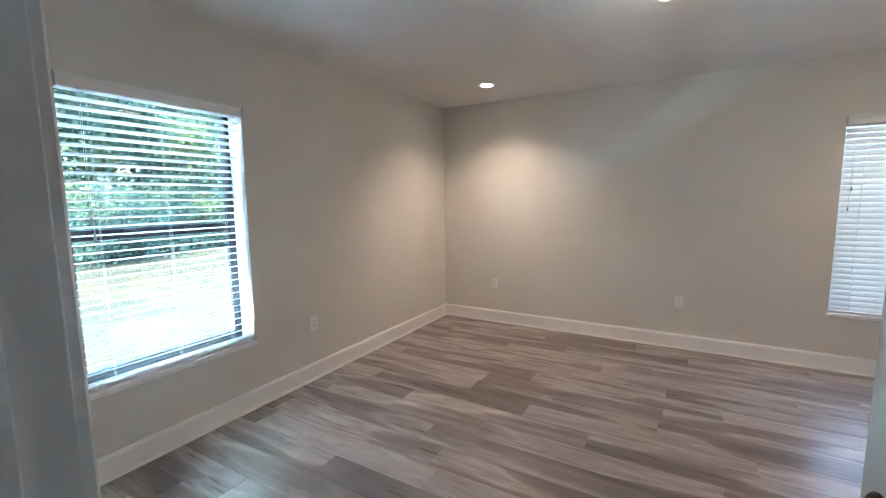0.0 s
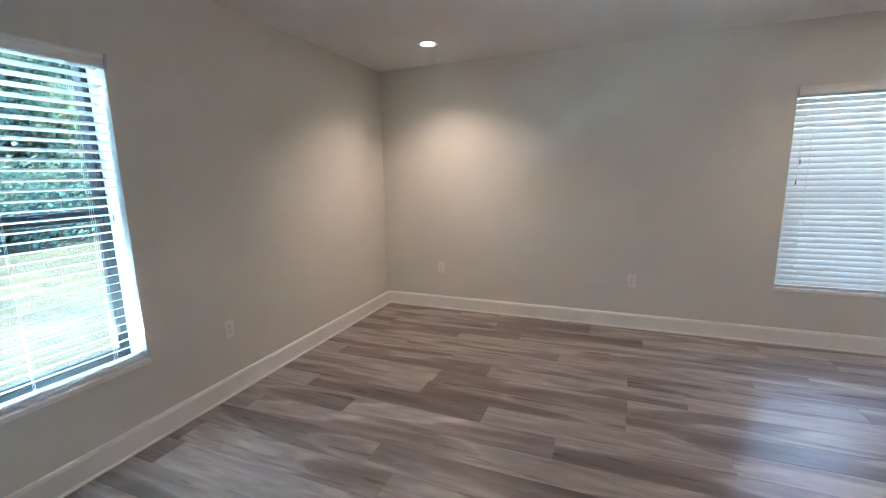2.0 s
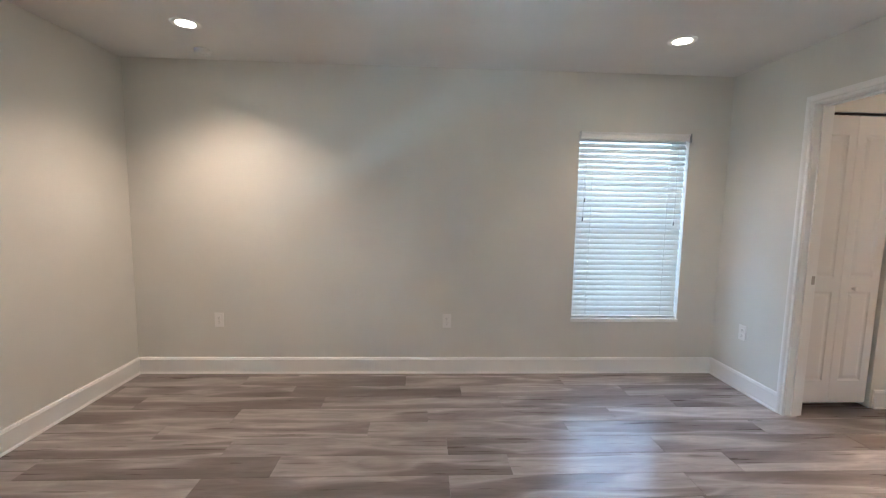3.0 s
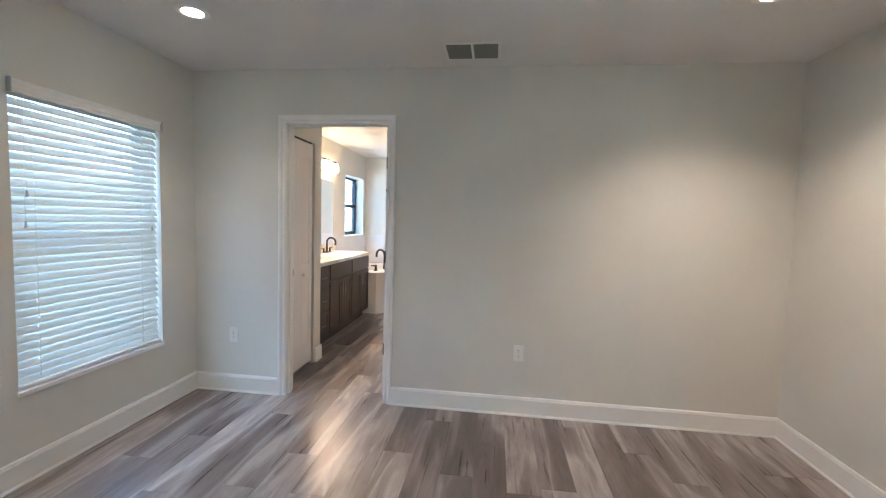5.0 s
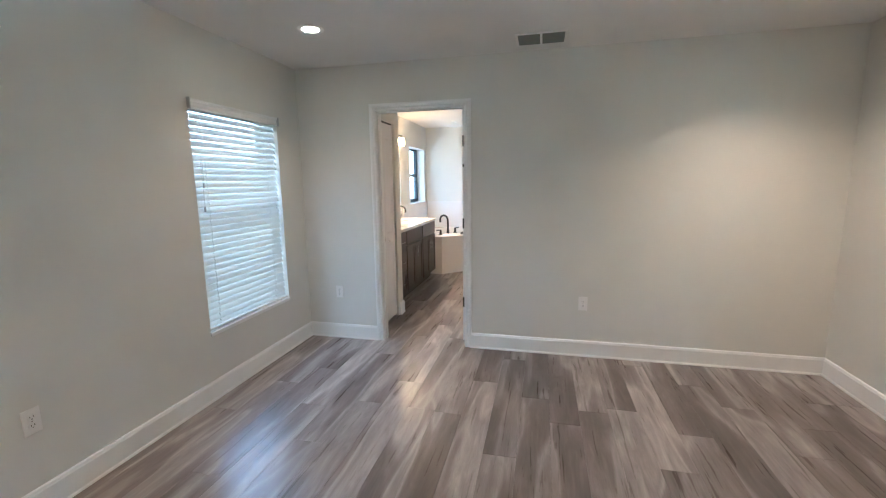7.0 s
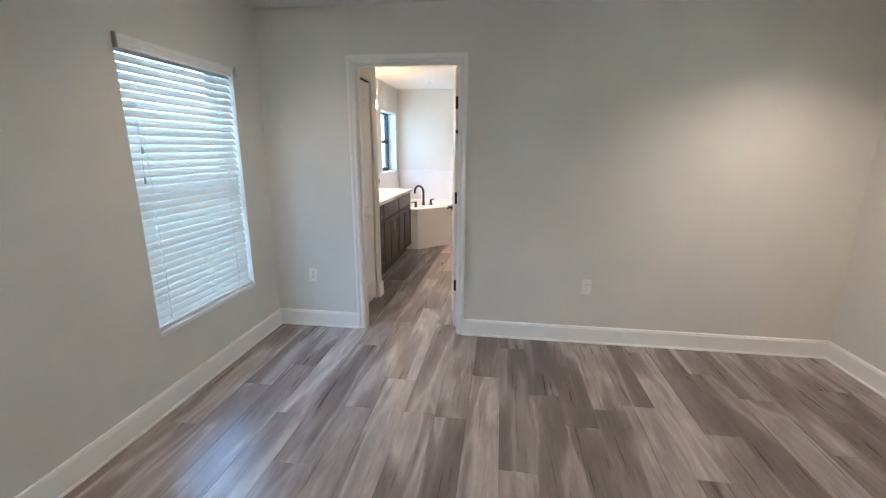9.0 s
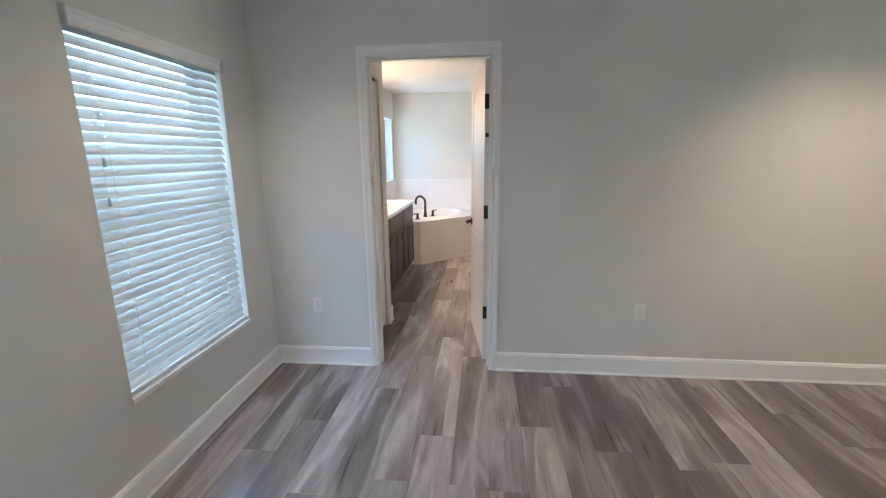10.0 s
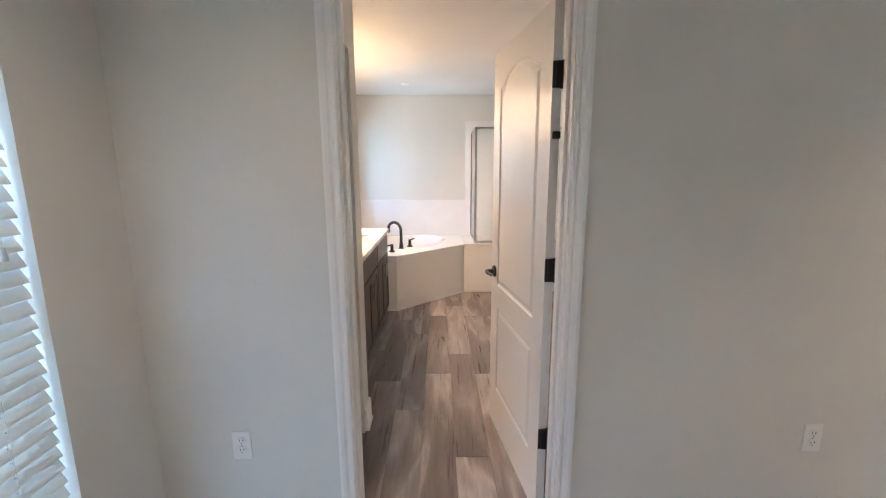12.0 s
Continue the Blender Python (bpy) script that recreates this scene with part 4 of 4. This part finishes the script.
part("wall_channel", boxed(XF - 0.042, XF - 0.018, GY - 0.011, GY + 0.011, GZ0 + 0.024, GZ1 - 0.024, 0.002), CHROME, shower, "chrome wall channel")
part("glass_panel", boxed(GX + 0.014, XF - 0.042, GY - 0.003, GY + 0.003, GZ0 + 0.024, GZ1 - 0.024), SHOWER, shower, "clear shower glass").visible_shadow = False
part("glass_panel", boxed(GX - 0.003, GX + 0.003, YB + 0.004, GY - 0.014, GZ0 + 0.024, GZ1 - 0.024), SHOWER, shower, "clear shower glass").visible_shadow = False

# ---------------------------------------------------------------- outdoors
setting("ground", boxed(-400, 400, -400, 400, -0.6, -0.22), LAWN, "sunlit dry grass lawn", "ground")


def crown(seed, height, spread, count, size):
    """Many small leaves in uneven clumps round the limbs."""
    rng = random.Random(seed)
    clumps = []
    for _ in range(22):
        a, r, z = rng.uniform(0, 2 * math.pi), spread * rng.uniform(0.1, 1.0), height * rng.uniform(0.22, 1.0)
        r *= 1.15 - 0.6 * abs(z / height - 0.5)
        clumps.append((r * math.cos(a), r * math.sin(a), z, spread * rng.uniform(0.22, 0.45)))
    verts, faces = [], []
    for i in range(count):
        cx, cy, cz, cr = clumps[i % len(clumps)]
        d = Vector((rng.gauss(0, 1), rng.gauss(0, 1), rng.gauss(0, 0.8)))
        p = Vector((cx, cy, cz)) + d * cr * 0.6
        n = Vector((rng.gauss(0, 1), rng.gauss(0, 1), rng.gauss(0.4, 1))).normalized()
        u = n.orthogonal().normalized() * size * rng.uniform(0.6, 1.4)
        v = n.cross(u) * rng.uniform(0.45, 0.8)
        k = len(verts)
        verts += [tuple(p - u), tuple(p + v), tuple(p + u), tuple(p - v)]
        faces.append((k, k + 1, k + 2, k + 3))
    me = bpy.data.meshes.new("crown")
    me.from_pydata(verts, [], faces)
    return me


def trunk(seed, height):
    rng = random.Random(seed)
    pts, r = [], []
    x = y = 0.0
    for i in range(7):
        pts.append((x, y, height * i / 6 * 0.8 - 0.15))
        r.append(0.16 * (1 - 0.12 * i))
        x += rng.uniform(-0.12, 0.12)
        y += rng.uniform(-0.12, 0.12)
    bm = tube(pts, r, 9)
    for i in range(6):
        p = Vector(pts[2 + i % 4])
        a = rng.uniform(0, 6.28)
        q = p + Vector((math.cos(a) * 1.2, math.sin(a) * 1.2, 1.1))
        tube([p, (p + q) / 2 + Vector((0, 0, 0.15)), q], [0.06, 0.045, 0.02], 6, bm)
    return bm


TREES = []
for k in range(4):
    h = (7.5, 9.0, 6.5, 8.2)[k]
    t = thing("tree", "leafy green woodland tree beyond the lawn", "tree", (-16 - k, -3 + 4 * k, -0.22), group="woodland trees")
    part("trunk", trunk(k, h), BARK, t, "", 60)
    me = crown(10 + k, h, 2.6, 16000, 0.078)
    me.materials.append(LEAF)
    cr = new("crown", me)
    cr.parent = t
    TREES.append(t)
rng = random.Random(4)
for k in range(34):
    x = -15.5 - rng.uniform(0, 9)
    y = -14 + k * 1.15 + rng.uniform(-0.7, 0.7)
    s = copy_thing(TREES[k % 4], pose(x, y, -0.22, 0, 0, rng.uniform(0, 360)))
for k in range(12):
    copy_thing(TREES[k % 4], pose(-12 + 2.4 * k + rng.uniform(-0.8, 0.8), 21 + rng.uniform(0, 6), -0.22, 0, 0, rng.uniform(0, 360)))

bush_mesh = crown(77, 2.0, 1.5, 6500, 0.058)
bush_mesh.materials.append(LEAF2)
rng = random.Random(9)
for k in range(30):
    b = new("bush", bush_mesh)
    b.matrix_world = pose(-13.6 - rng.uniform(0, 3.0), -13 + k * 1.2 + rng.uniform(-0.5, 0.5), -0.45, 0, 0, rng.uniform(0, 360))
    tagged(b, "dense green undergrowth bush at the lawn's edge", "bush", "woodland bushes")

def woods(seed, x0, x1, y0, y1, height, count, size):
    """A deep belt of far foliage, thick near the ground and ragged at the top."""
    rng = random.Random(seed)
    verts, faces = [], []
    for _ in range(count):
        x, y = rng.uniform(x0, x1), rng.uniform(y0, y1)
        top = height * (0.75 + 0.25 * math.sin(x * 0.9 + 1.7 * math.sin(y * 0.55)))
        p = Vector((x, y, -0.2 + top * rng.random()))
        n = Vector((rng.gauss(0, 1), rng.gauss(0, 1), rng.gauss(0.3, 0.8))).normalized()
        u = n.orthogonal().normalized() * size * rng.uniform(0.6, 1.4)
        v = n.cross(u) * rng.uniform(0.5, 0.8)
        k = len(verts)
        verts += [tuple(p - u), tuple(p + v), tuple(p + u), tuple(p - v)]
        faces.append((k, k + 1, k + 2, k + 3))
    me = bpy.data.meshes.new("far_woods")
    me.from_pydata(verts, [], faces)
    me.materials.append(LEAF)
    return tagged(new("far_woods", me), "dense green woods beyond the lawn", "woods", kind="stuff")


woods(31, -34, -25, -26, 34, 13.0, 120000, 0.18)
woods(32, -20, 26, 29, 36, 12.0, 60000, 0.18)

# ---------------------------------------------------------------- floor planks
PW, PL, ROW0 = 0.1795, 1.245, 3.2600
STARTS = {0: 2.868, 1: 3.784, 2: 3.309, -2: 1.270, -3: 1.270 + 0.47, -5: 1.571, -7: 1.470}
plank_cache = {}


def plank_mesh(length, width):
    key = (round(length, 3), round(width, 3))
    if key not in plank_cache:
        L, W, c, t = length / 2 - 0.0003, width / 2 - 0.0003, 0.0014, 0.006
        vs = [(sx * L, sy * W, -t) for sx, sy in ((-1, -1), (1, -1), (1, 1), (-1, 1))]
        vs += [(sx * L, sy * W, -c * 0.7) for sx, sy in ((-1, -1), (1, -1), (1, 1), (-1, 1))]
        vs += [(sx * (L - c), sy * (W - c), 0) for sx, sy in ((-1, -1), (1, -1), (1, 1), (-1, 1))]
        fs = [(8, 9, 10, 11)]
        for a in (0, 4):
            for i in range(4):
                j = (i + 1) % 4
                fs.append((a + i, a + j, a + 4 + j, a + 4 + i))
        me = bpy.data.meshes.new("plank")
        me.from_pydata(vs, [], fs)
        me.materials.append(PLANK)
        plank_cache[key] = me
    return plank_cache[key]


rng = random.Random(21)
row = -23
while ROW0 + row * PW < YN:
    y0, y1 = ROW0 + row * PW, min(ROW0 + (row + 1) * PW, YN)
    phase = STARTS.get(row, rng.uniform(0, PL))
    # bedroom rows run on through the doorway into the bathroom; the hall is short
    x_lo, x_hi = (XW, XF) if y0 > YB - 0.3 else (XW, XE) if y1 > YS else (-1.2, 1.3)
    x = phase - PL * math.ceil((phase - x_lo) / PL)
    while x < x_hi:
        a, b = max(x, x_lo), min(x + PL, x_hi)
        if b - a > 0.02:
            p = new("plank", plank_mesh(b - a, y1 - y0))
            p.parent = floor
            p.location = ((a + b) / 2, (y0 + y1) / 2, 0.0)
        x += PL
    row += 1
